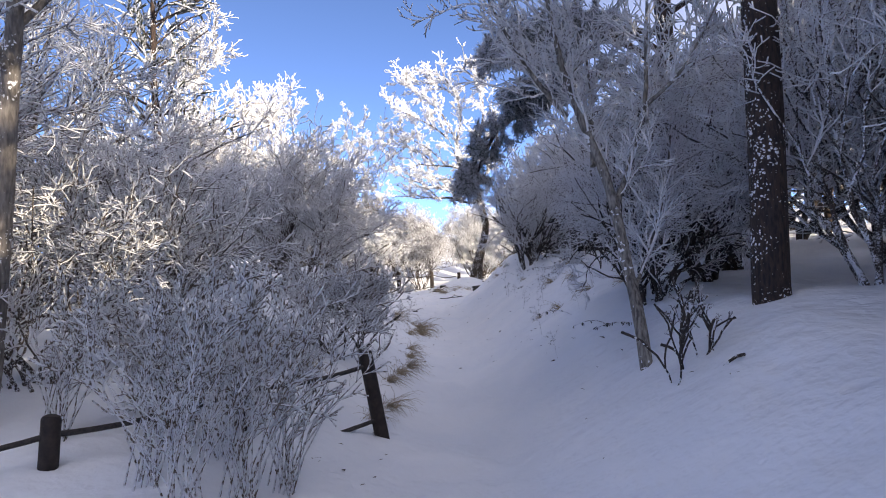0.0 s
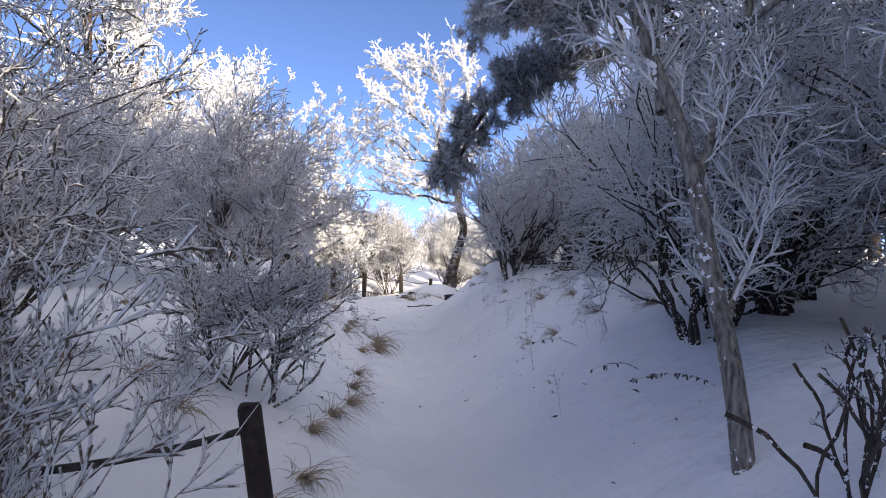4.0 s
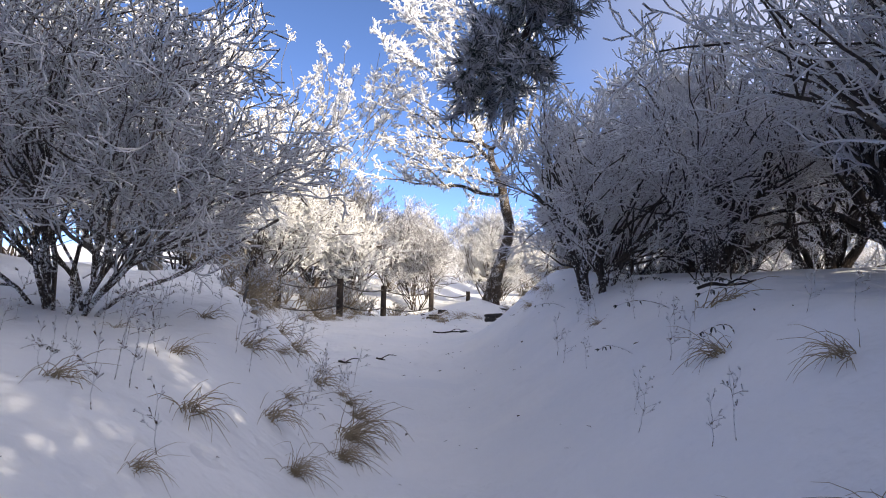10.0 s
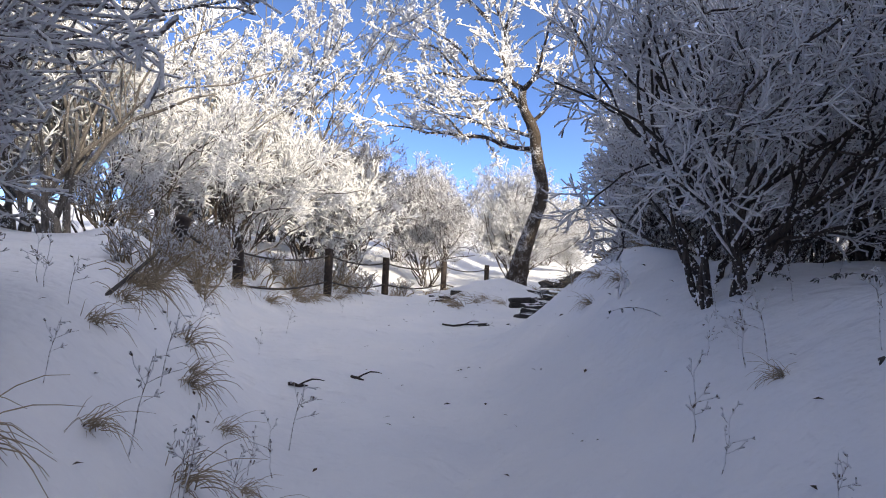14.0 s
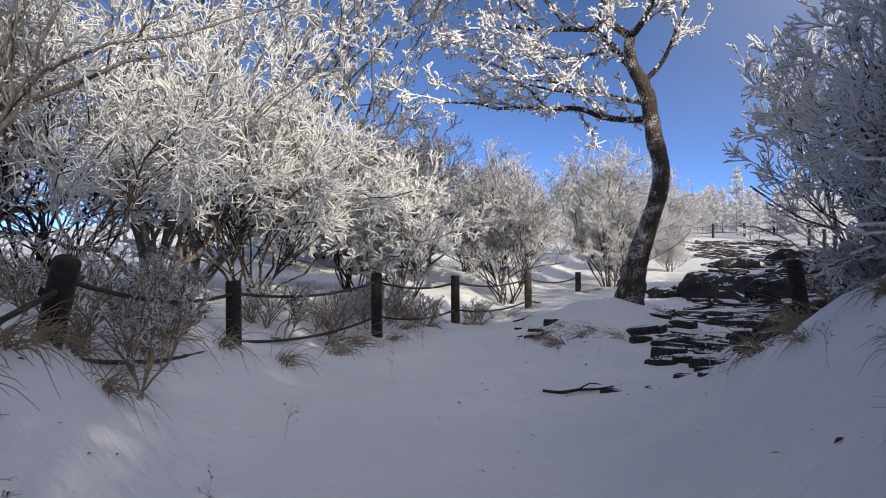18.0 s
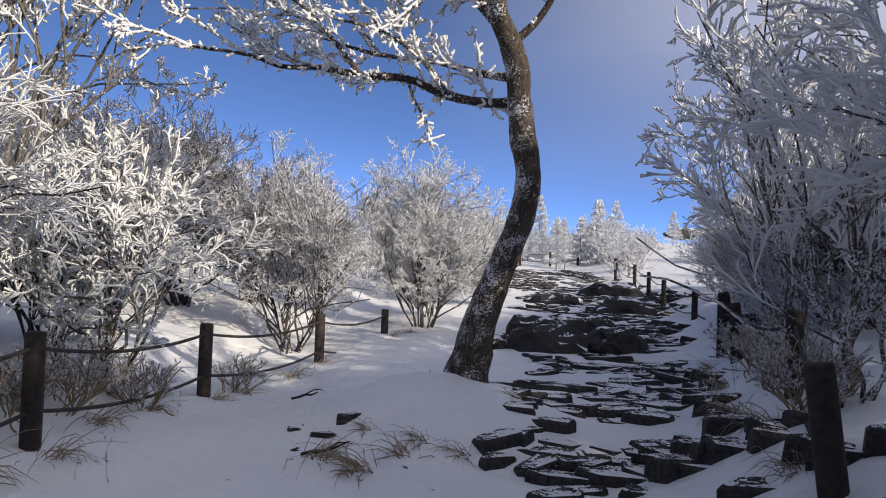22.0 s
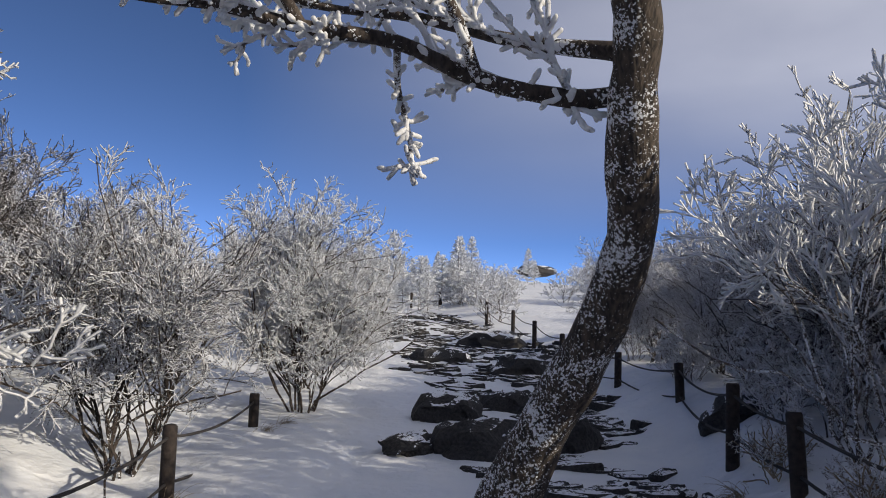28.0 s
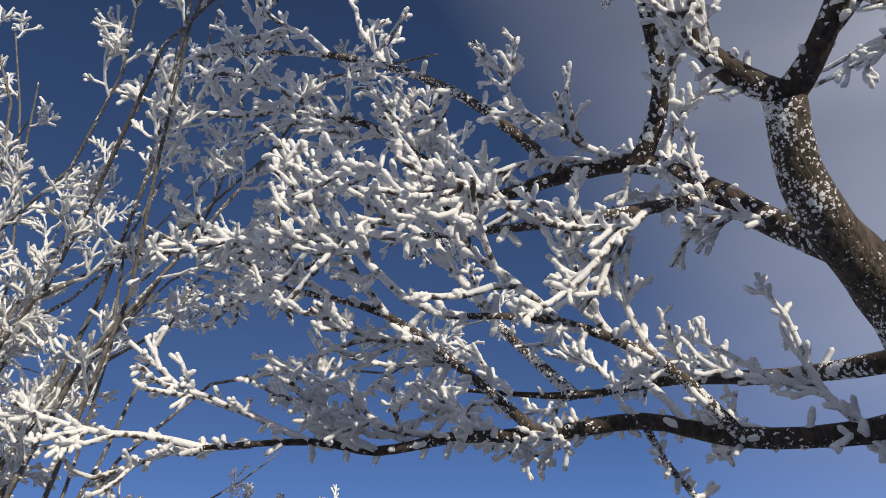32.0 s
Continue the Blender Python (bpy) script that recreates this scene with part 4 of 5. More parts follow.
def pine(name, place, height, radius, limbs, seed, label):
    """A pine: bare trunk and limbs listed as curves, with needle tufts on their ends."""
    base = thing(name, place, label, "pine tree")
    rng = np.random.default_rng(seed)
    org = Vector(base.location)
    polyline_tubes("trunk", [(0, 0, -0.3), (0.05, 0, height * 0.3), (0.0, 0.05, height * 0.65), (0.1, 0, height)], [radius * 1.15, radius, radius * 0.8, radius * 0.35], PINE_BARK, base, 14)
    a, b = [], []
    for pts, r in limbs:
        n = len(pts)
        _, line, _ = polyline_tubes("limb", [Vector(p) - org for p in pts], [r + (0.015 - r) * i / (n - 1) for i in range(n)], PINE_BARK, base, 7, 4)
        g = Growth(seed + n)
        st = np.array([tuple(p) for p in line[3:]])
        dr = np.array([tuple((line[i] - line[i - 1]).normalized()) for i in range(3, len(line))])
        g.run(np.repeat(st, 4, 0), np.repeat(dr, 4, 0) + g.rng.normal(0, 0.6, (4 * len(st), 3)), 0.32, 0.010, 0.006, 3, 0.2, 0.07)
        g.sprout(4, 0.3, 0.8, 0.22, 0.9, 0.005, 2, 0.2, 0.08)
        p, q = g.levels[-1][0], g.levels[-1][1]
        m = 20
        c = np.repeat(p, m, 0) + np.repeat(q - p, m, 0) * g.rng.random((len(p) * m, 1))
        w = unit(np.repeat(q - p, m, 0) * 8 + g.rng.normal(0, 1, c.shape) * 0.75)
        a += [c, g.levels[0][0], g.levels[1][0]]
        b += [c + w * (0.07 + 0.06 * g.rng.random((len(c), 1))), g.levels[0][1], g.levels[1][1]]
    a, b = np.concatenate(a), np.concatenate(b)
    tubes("crown", a, b, 0.0065, 0.0025, NEEDLES, base, 3)
    return base


lit = tall_tree("tree", placed(-5.6, 27.0), 6.8, 31, RIME_THICK, "tall slender tree with grey bark and a crown of sunlit rime", (0.12, -0.02), 0.36, (13, 7, 6, 4), 0.013)
tagged(copy_thing(lit, Matrix.Translation(placed(-6.2, 18.8)) @ Matrix.Rotation(radians(320), 4, "Z") @ Matrix.Scale(0.9, 4)), "tall slender tree white with rime rising behind the shrubs")
birch()
tall_tree("tree", placed(-2.8, 4.7), 5.4, 33, RIME_THIN, "grey-barked tree with rimed twigs above the rope fence", (0.12, 0.12), 0.55, (13, 7, 6, 4), 0.006, 0.09)
pine("pine_tree", placed(2.35, 5.35), 9.0, 0.12, [([(2.3, 5.3, 4.2), (1.8, 6.2, 4.6), (1.2, 7.2, 4.5)], 0.05), ([(2.3, 5.3, 5.0), (3.2, 5.0, 5.3), (4.2, 5.0, 5.2)], 0.05), ([(2.3, 5.3, 5.6), (2.0, 4.2, 5.9), (1.7, 3.4, 5.8)], 0.05)], 5, "dark straight pine trunk with frosted needles standing on the bank")
pine("pine_tree", placed(4.2, 13.6), 7.5, 0.17, [
    ([(4.2, 13.6, 4.5), (3.2, 13.2, 4.8), (2.2, 12.9, 4.6), (1.6, 12.85, 4.4), (1.15, 12.85, 3.95), (0.85, 12.75, 3.45), (0.66, 12.65, 2.98)], 0.07),
    ([(4.2, 13.6, 4.9), (3.0, 12.6, 5.3), (2.0, 11.9, 5.1), (1.6, 11.6, 4.9), (1.3, 11.4, 4.7)], 0.07),
    ([(3.2, 13.4, 5.0), (2.4, 12.9, 4.6), (1.9, 12.8, 4.4), (1.6, 12.9, 4.1)], 0.04),
    ([(3.0, 12.6, 5.3), (2.4, 11.9, 4.9), (2.1, 11.6, 4.8), (1.9, 11.5, 4.6)], 0.04),
    ([(4.2, 13.6, 5.2), (3.1, 12.9, 5.6), (2.2, 12.4, 5.5), (1.5, 12.1, 5.2), (1.1, 12.0, 4.9)], 0.06),
    ([(4.2, 13.6, 5.6), (3.0, 14.4, 6.0), (1.9, 14.8, 5.9), (1.2, 15.0, 5.6)], 0.06),
    ([(4.2, 13.6, 5.9), (5.2, 12.6, 6.3), (6.0, 11.8, 6.2)], 0.06),
    ([(4.2, 13.6, 6.4), (3.4, 12.4, 6.9), (2.6, 11.4, 6.9)], 0.05)], 6, "old pine with drooping limbs of grey frosted needles above the bank")


def forest_pine(place, height, seed, label):
    base = thing("pine_tree", place, label, "pine tree", "pine wood")
    g = Growth(seed)
    g.run(np.array([[0, 0, -0.3]]), np.array([[0.03, 0, 1.0]]), height, 0.016 * height, 0.03, 8, 0.03, 0.02)
    g.mesh("trunk", [0], PINE_BARK, base, 9)
    g.sprout(54, 0.18, 1.6, height * 0.27, 0.4, 0.012, 4, 0.12, 0.02)
    g.sprout(7, 0.25, 0.8, height * 0.08, 0.6, 0.008, 1, 0.15, 0.04)
    tagged(g.mesh("bough", [1], PINE_BARK, base, 4), "", "", "", "stuff")
    p, q = g.levels[2][0], g.levels[2][1]
    m = 2
    c = np.repeat(p, m, 0) + np.repeat(q - p, m, 0) * g.rng.random((len(p) * m, 1))
    w = unit(np.repeat(q - p, m, 0) * 4 + g.rng.normal(0, 1, c.shape) * 0.8 + np.array([0, 0, 0.2]))
    tubes("crown", np.concatenate([p, c]), np.concatenate([q, c + w * 0.28]), 0.032, 0.008, NEEDLES, base, 3)
    return base


def wood_and_shade_pines():
    one = forest_pine(placed(6.9, 13.6), 6.0, 41, "tall frosted pine of the wood, repeated out of view for shade")
    two = forest_pine(placed(5.6, 7.2), 7.2, 42, "tall frosted pine of the wood, repeated out of view for shade")
    tagged(copy_thing(one, Matrix.Translation(placed(-6.2, 17.6)) @ Matrix.Scale(1.25, 4)), "tall pine with dark frosted needles rising behind the shrubs")
    rng = random.Random(5)
    # partly the wood in view, partly pines added out of view to shade the path
    spots = [(4.9, 1.8), (5.8, 2.8), (7.2, -1.2), (8.4, -2.6), (13.9, -8.4), (14.9, -10.2), (3.6, 2.2), (7.6, 4.4), (8.4, 9.6), (9.2, 13.6), (10.4, 17.8), (12.4, 14.0), (6.4, 0.4), (10.8, 6.0), (5.0, -1.5), (9.6, 1.4), (7.4, 18.4), (3.4, -4.2), (1.8, -3.0), (6.2, -6.4), (4.4, -6.4), (12.6, 20.4), (14.6, 18.2), (9.4, 20.6), (11.4, 22.6), (13.8, 24.2), (16.2, 21.4), (15.4, 27.0)]
    # two rows of pines on the unseen ridge, added only to cast shade
    spots += [(9.4 + 0.77 * k + rng.uniform(-1, 1), -11.4 + 0.64 * k + rng.uniform(-1, 1)) for k in np.arange(-12, 38, 1.7)]
    spots += [(11.3 + 0.77 * k + rng.uniform(-1, 1), -13.4 + 0.64 * k + rng.uniform(-1, 1)) for k in np.arange(-4, 16, 1.9)]
    for i, (x, y) in enumerate(spots):
        g, s = ground(x, y), 0.64 * x - 0.77 * y
        # heights follow the sun's slope, so the added shade ends at a set line
        size = max(0.35, min(1.25, (11.0 + 0.42 * s - g) / 6.6)) * rng.uniform(0.92, 1.05)
        m = Matrix.Translation((x, y, g)) @ Matrix.Rotation(rng.uniform(0, 6.28), 4, "Z") @ Matrix.Scale(size, 4)
        copy_thing((one, two)[i % 2], m)


wood_and_shade_pines()


# ---- rope fences ----
def post_mesh(height, r, seed):
    rng = random.Random(seed)
    bm = bmesh.new()
    sides, rings = 12, [(-0.4, 1.0), (height * 0.5, 1.0), (height - 0.02, 0.98), (height, 0.86)]
    loops = []
    for z, k in rings:
        loops.append([bm.verts.new((r * k * math.cos(2 * math.pi * i / sides) * (1 + 0.06 * rng.uniform(-1, 1)), r * k * math.sin(2 * math.pi * i / sides), z + 0.004 * rng.uniform(-1, 1))) for i in range(sides)])
    for lo, hi in zip(loops, loops[1:]):
        for i in range(sides):
            bm.faces.new((lo[i], lo[(i + 1) % sides], hi[(i + 1) % sides], hi[i]))
    bm.faces.new(loops[-1])
    me = bpy.data.meshes.new("post")
    bm.to_mesh(me)
    bm.free()
    me.shade_smooth()
    me.materials.append(POST)
    return me


def fence(label, tops, height, ropes, r=0.075, leans=None, sag=0.10, bare=()):
    first = Vector(tops[0])
    base = thing("rope_fence", (first.x, first.y, first.z - height), label, "fence")
    me = post_mesh(height, r, 3)
    heads = []
    for i, top in enumerate(tops):
        lx, ly = (leans or {}).get(i, (0, 0))
        m = Matrix.Translation(Vector(top) - Vector((0, 0, height)) - base.location) @ Euler((radians(ly), radians(lx), i * 1.3)).to_matrix().to_4x4()
        heads.append(m)
        if i in bare:          # the rope's end is tied to a post of another fence
            continue
        ob = new("post", me)
        ob.parent = base
        ob.matrix_basis = m
    for k in ropes:
        for a, b in zip(heads, heads[1:]):
            p, q = a @ Vector((0, 0, height - k)), b @ Vector((0, 0, height - k))
            n = 10
            pts = []
            for i in range(n + 1):
                t = i / n
                c = p.lerp(q, t)
                c.z -= sag * 4 * t * (1 - t) * (q - p).length / 3.2
                pts.append(c)
            polyline_tubes("rope", pts, [0.016] * (n + 1), ROPE, base, 6, 1)
    return base


fence("dark weathered post and rope fence along the snowy path", [(-2.87, 19.2, 2.15), (-2.97, 22.3, 1.87), (-2.26, 25.4, 1.88), (-1.55, 28.34, 1.77), (-0.40, 31.6, 1.74), (0.77, 35.1, 1.68)], 0.92, (0.12, 0.58), leans={0: (20, 8)})
fence("dark weathered post and rope fence beside the stone steps", [(2.46, 23.0, 2.03), (3.66, 25.4, 2.21), (4.92, 28.74, 2.18), (5.54, 30.4, 2.28), (7.52, 34.1, 2.27), (8.35, 37.4, 2.27), (9.7, 42.5, 2.5), (11.0, 47.0, 2.8), (11.9, 50.8, 3.15), (12.9, 56.0, 3.7)], 0.9, (0.12, 0.55), leans={0: (-8, 0), 2: (3, 2), 4: (-3, 0)})
fence("dark weathered posts with a slack rope sunk in the snow bank", [(-0.40, 5.70, 0.97), (-1.25, 4.95, 0.92), (-2.1, 4.1, 0.85), (-3.1, 3.3, 0.8)], 0.75, (0.10, 0.5), r=0.052, leans={0: (-9, 0), 1: (6, 0), 2: (-5, 3)})
fence("dark rope running from a leaning post down into the snow", [(-1.62, 14.9, 1.42), (-2.87, 19.2, 2.15)], 0.9, (0.12,), r=0.05, leans={1: (20, 8)}, sag=0.02, bare=(0, 1))


# ---- rocks ----
def rock(place, size, seed, label, group="", name="boulder"):
    bm = bmesh.new()
    bmesh.ops.create_icosphere(bm, subdivisions=3, radius=1.0)
    for v in bm.verts:
        n = v.co.normalized()
        k = 1 + 0.28 * noise.noise(n * 1.3 + Vector((seed, 0, 0))) + 0.14 * noise.noise(n * 3.1 + Vector((0, seed, 0))) + 0.05 * noise.noise(n * 8)
        v.co = Vector((n.x * size[0], n.y * size[1], n.z * size[2])) * k
        v.co.z = min(v.co.z, size[2] * 0.7 + 0.15 * v.co.z)
        v.co += Vector((0.06, 0.06, 0.05)) * noise.cell(n * 2.3 + Vector((seed, seed, 0)))
    me = bpy.data.meshes.new(name)
    bm.to_mesh(me)
    bm.free()
    me.materials.append(STONE)
    ob = new(name, me)
    ob.location = place
    return tagged(ob, label, "boulder", group)


for x, y, sx, sy, sz, s in ((3.45, 32.7, 0.72, 0.55, 0.48, 1), (4.8, 33.2, 0.58, 0.5, 0.42, 2), (2.6, 33.0, 0.42, 0.35, 0.2, 3), (3.9, 35.4, 0.6, 0.45, 0.36, 4), (5.6, 36.4, 0.7, 0.5, 0.4, 10), (8.4, 42.0, 1.0, 0.7, 0.5, 5), (6.9, 44.5, 0.9, 0.7, 0.4, 6), (10.2, 48.5, 1.2, 0.8, 0.6, 7)):
    rock(placed(x, y, 0.05), (sx, sy, sz), s, "dark wet boulder with snow caught on its ledges beside the steps", "boulders by the steps")
rock(placed(6.9, 31.9, -0.05), (0.5, 0.45, 0.35), 8, "dark boulder with snow on top among rimed shrubs")
rock((30.7, 88.5, ground(30.7, 88.5) + 0.9), (1.9, 1.2, 0.6), 9, "flat dark rock on the skyline of the snowy hill")


# ---- far hill ----
def fir(place, height, seed, label):
    base = thing("fir_tree", place, label, "fir tree", "firs on the hill")
    g = Growth(seed)
    g.run(np.array([[0, 0, -0.2]]), np.array([[0, 0, 1.0]]), height, 0.05, 0.01, 6, 0.01, 0.0)
    g.mesh("trunk", [0], PINE_BARK, base, 6)
    rng = np.random.default_rng(seed)
    n = 90
    t = np.sort(rng.random(n))
    ang = rng.random(n) * 6.28
    p = np.stack([0 * t, 0 * t, (0.08 + 0.9 * t) * height], 1)
    d = np.stack([np.cos(ang), np.sin(ang), -0.15 + 0.9 * t], 1)
    k = Growth(seed + 1)
    k.run(p, d, (1 - t) * height * 0.33 + 0.12, 0.03, 0.015, 2, 0.1, 0.05)
    k.sprout(6, 0.15, 0.8, 0.34, 1.0, 0.035, 1, 0.1, 0.03)
    k.mesh("crown", [0, 1], FIR, base, 3)
    return base


def far_hill():
    tall = fir((16.0, 84.0, ground(16, 84)), 4.2, 51, "small frosted fir on the snowy hill")
    rng = random.Random(8)
    for i in range(30):
        x, y = rng.uniform(2, 40), rng.uniform(66, 98)
        m = Matrix.Translation(placed(x, y)) @ Matrix.Rotation(rng.uniform(0, 6.28), 4, "Z") @ Matrix.Scale(rng.uniform(0.4, 0.85), 4)
        copy_thing(tall, m)
    for i in range(46):
        x, y = rng.gauss(12.0, 2.6), rng.uniform(63, 76)
        m = Matrix.Translation(placed(x, y)) @ Matrix.Rotation(rng.uniform(0, 6.28), 4, "Z") @ Matrix.Scale(rng.uniform(0.35, 0.7), 4)
        copy_thing(tall, m)
    bush = shrub("shrub", placed(20, 62), 2.2, 1.5, 61, 7, (5, 3, 2, 2), RIME, BARK_RIMED, "rounded rimed shrub on the far slope", twig_r=0.016, group="shrubs on the far slope")
    for i in range(210):
        y = rng.uniform(38, 82)
        x = float(np.interp(y, [38, 62, 82], [9.9, 14.4, 17])) + 16 * rng.random() ** 1.4
        if i % 4 == 0:
            y = rng.uniform(44, 90)
            x = float(np.interp(y, [44, 62, 90], [4.6, 6.6, 9])) - 18 * rng.random() ** 1.5
        m = Matrix.Translation(placed(x, y)) @ Matrix.Rotation(rng.uniform(0, 6.28), 4, "Z") @ Matrix.Scale(rng.uniform(0.6, 1.2), 4)
        if abs(x - 0.455 * (y - 20.0)) > 2.6:          # a gap in front of the flat rock
            copy_thing(bush, m)

    for i in range(26):
        y = rng.uniform(27.5, 42)
        x = float(np.interp(y, [25.4, 30.4, 37.4, 47], [3.66, 5.6, 8.4, 11.0])) + rng.uniform(0.7, 2.6)
        ob = copy_thing(bush, Matrix.Translation(placed(x, y)) @ Matrix.Rotation(rng.uniform(0, 6.28), 4, "Z") @ Matrix.Scale(rng.uniform(0.4, 0.65), 4))
        tagged(ob, "low rounded rimed shrub behind the stair fence")


far_hill()
fence("far weathered rope fence on the snowy hill", [(6.0, 62.0, ground(6.0, 62) + 0.85), (8.0, 63.2, ground(8, 63.2) + 0.85), (10.0, 64.3, ground(10, 64.3) + 0.85), (12.0, 65.0, ground(12, 65) + 0.85), (14.0, 66.0, ground(14, 66) + 0.85)], 0.85, (0.1, 0.5))


# ---- grass and weeds ----
def grass_tuft(name, place, height, blades, seed, mat, droop, label, category="grass", spread=0.5, thick=0.0042):
    base = thing(name, place, label, category, category + " on the banks")
    g = Growth(seed)
    n = blades
    p = np.concatenate([g.rng.normal(0, 0.05 + 0.03 * spread, (n, 2)), np.full((n, 1), -0.04)], 1)
    d = np.concatenate([np.clip(g.rng.normal(0, spread, (n, 2)), -1.2 * spread, 1.2 * spread), np.ones((n, 1))], 1)
    if droop:
        d[:, 0] += 0.45
    g.run(p, d, height * (0.4 + 0.8 * g.rng.random(n)), thick, 0.001, 5, 0.16, -droop)
    if droop:
        g.levels[-1][0][:, 0] += 0.35 * np.maximum(g.levels[-1][0][:, 2], 0)
        g.levels[-1][1][:, 0] += 0.35 * np.maximum(g.levels[-1][1][:, 2], 0)
    else:
        g.sprout(4, 0.35, 0.5, height * 0.2, 0.8, thick * 0.7, 3, 0.15, 0.05)
        g.sprout(3, 0.3, 0.7, height * 0.09, 1.0, thick * 0.8, 1, 0.1, 0.05)
    g.mesh("grass_clump", list(range(len(g.levels))), mat, base, 3)
    return base


def weed(place, height, seed, label):
    base = thing("weed", place, label, "weed", "weeds on the banks")
    g = Growth(seed)
    g.run(np.array([[0, 0, -0.05]]), np.array([[g.rng.normal(0, 0.25), g.rng.normal(0, 0.25), 1.0]]), height, 0.004, 0.002, 6, 0.14, -0.02)
    g.sprout(6, 0.35, 0.9, height * 0.3, 0.8, 0.002, 3, 0.25, -0.05)
    g.sprout(3, 0.3, 0.9, height * 0.07, 1.0, 0.005, 1, 0.2, 0.0)
    tagged(g.mesh("stalk", [0, 1, 2], WEED, base, 3), "", "", "", "stuff")
    return base


def leafy_sprig(place, length, leaves, seed, label):
    """A low arching twig with narrow dark leaves hanging from it."""
    base = thing("sprig", place, label, "plant", "sprigs on the banks")
    rng = random.Random(seed)
    pts = [Vector((length * t, 0.12 * length * math.sin(3 * t + seed), -0.03 + length * (0.62 * t - 0.55 * t * t))) for t in (0, 0.2, 0.4, 0.6, 0.8, 1.0)]
    _, line, _ = polyline_tubes("twig", pts, [0.005, 0.0045, 0.004, 0.0035, 0.003, 0.002], WEED, base, 5, 3)
    for i in range(leaves):
        p = line[rng.randrange(3, len(line))]
        size = rng.uniform(0.03, 0.055)
        w = size * rng.uniform(0.16, 0.24)
        m = Matrix.Translation(p) @ Euler((rng.uniform(-0.9, 0.9), rng.uniform(0.1, 1.3), rng.uniform(0, 6.28))).to_matrix().to_4x4()
        verts = [m @ Vector(v) for v in ((0, 0, 0), (0.35 * size, w, 0.006), (0.75 * size, 0.8 * w, 0.004), (size, 0, -0.004), (0.75 * size, -0.8 * w, 0.004), (0.35 * size, -w, 0.006), (0.4 * size, 0, -0.003), (0.75 * size, 0, -0.004))]
        mesh_object("leaf", verts, [(0, 6, 1), (1, 6, 7, 2), (2, 7, 3), (0, 5, 6), (5, 4, 7, 6), (4, 3, 7)], LEAF, base)
    return base


def banks():
    sprig = leafy_sprig(placed(2.25, 14.5), 0.55, 26, 5, "dark leafy sprig with drooping leaves on the snow bank")
    thin = leafy_sprig(placed(1.75, 15.0), 0.42, 5, 6, "thin arching twig with a few dark leaves on the snow bank")
    for proto, x, y, turn, size in ((sprig, 2.6, 13.9, 200, 0.9), (sprig, 2.45, 15.2, 150, 0.8), (sprig, 2.2, 15.9, 190, 0.7), (thin, 2.0, 13.7, 160, 1.0), (thin, 1.55, 13.0, 120, 0.8), (thin, 1.9, 12.1, 220, 0.9), (thin, 1.6, 16.6, 170, 0.8), (thin, 2.3, 12.7, 140, 1.0), (thin, -1.9, 11.8, 340, 0.6), (sprig, 1.75, 6.3, 160, 0.8), (thin, 1.6, 7.2, 200, 0.9), (thin, 1.5, 8.6, 150, 0.9)):
        copy_thing(proto, Matrix.Translation(placed(x, y)) @ Matrix.Rotation(radians(turn), 4, "Z") @ Matrix.Scale(size, 4))
    tuft = grass_tuft("grass_tuft", placed(2.1, 13.0), 0.40, 46, 71, STRAW, 0.38, "dry straw-coloured grass tuft bent over on the snow")
    hang = grass_tuft("grass_tuft", placed(-0.42, 13.4), 0.5, 70, 72, STRAW, 0.42, "dry brown grass hanging over the edge of the bank", spread=0.35)
    tall = grass_tuft("tall_weeds", placed(-1.35, 4.5), 1.2, 18, 73, WEED, 0.0, "tall thin rimed stalks standing beside the path", "weed", 0.3, 0.0068)
    one = weed(placed(-1.3, 11.6), 0.5, 74, "dark dry weed stalk standing in the snow")
    two = weed(placed(1.6, 15.0), 0.38, 75, "dark dry weed stalk standing in the snow")
    rng = random.Random(3)

    def put(proto, x, y, size, label=""):
        size *= 0.68 if y < 16.5 and proto in (tuft, hang) else 1.0
        turn = rng.uniform(-0.9, 0.9) + (0 if x < float(np.interp(y, YS, MIDX)) else math.pi)     # bent downhill, towards the path
        ob = copy_thing(proto, Matrix.Translation(placed(x, y)) @ Matrix.Rotation(turn, 4, "Z") @ Matrix.Scale(size, 4))
        if label:
            tagged(ob, label)

    for x, y, s in ((1.75, 11.9, 1.0), (1.95, 11.0, 0.9), (1.55, 9.9, 0.8), (1.9, 9.7, 1.0), (2.2, 8.9, 0.9), (1.35, 10.3, 0.6), (1.6, 14.6, 0.6), (2.0, 19.0, 0.8), (2.3, 19.8, 0.9), (1.6, 18.0, 0.6), (2.6, 23.6, 0.9), (3.1, 24.8, 1.0), (3.5, 26.0, 1.1), (4.1, 27.4, 1.1), (4.5, 28.4, 0.9), (5.0, 29.6, 0.9), (0.6, 25.4, 0.7), (0.9, 25.2, 0.8), (0.2, 25.7, 0.6), (1.6, 26.6, 0.7), (-2.1, 7.0, 1.2), (-1.75, 6.6, 1.1), (-2.5, 9.6, 1.0), (1.2, 35.2, 0.9), (0.9, 34.8, 0.8), (-1.7, 16.9, 1.0), (-2.2, 17.3, 1.1), (-1.4, 16.2, 0.9), (-1.0, 15.6, 0.8)):
        put(tuft, x, y, s)
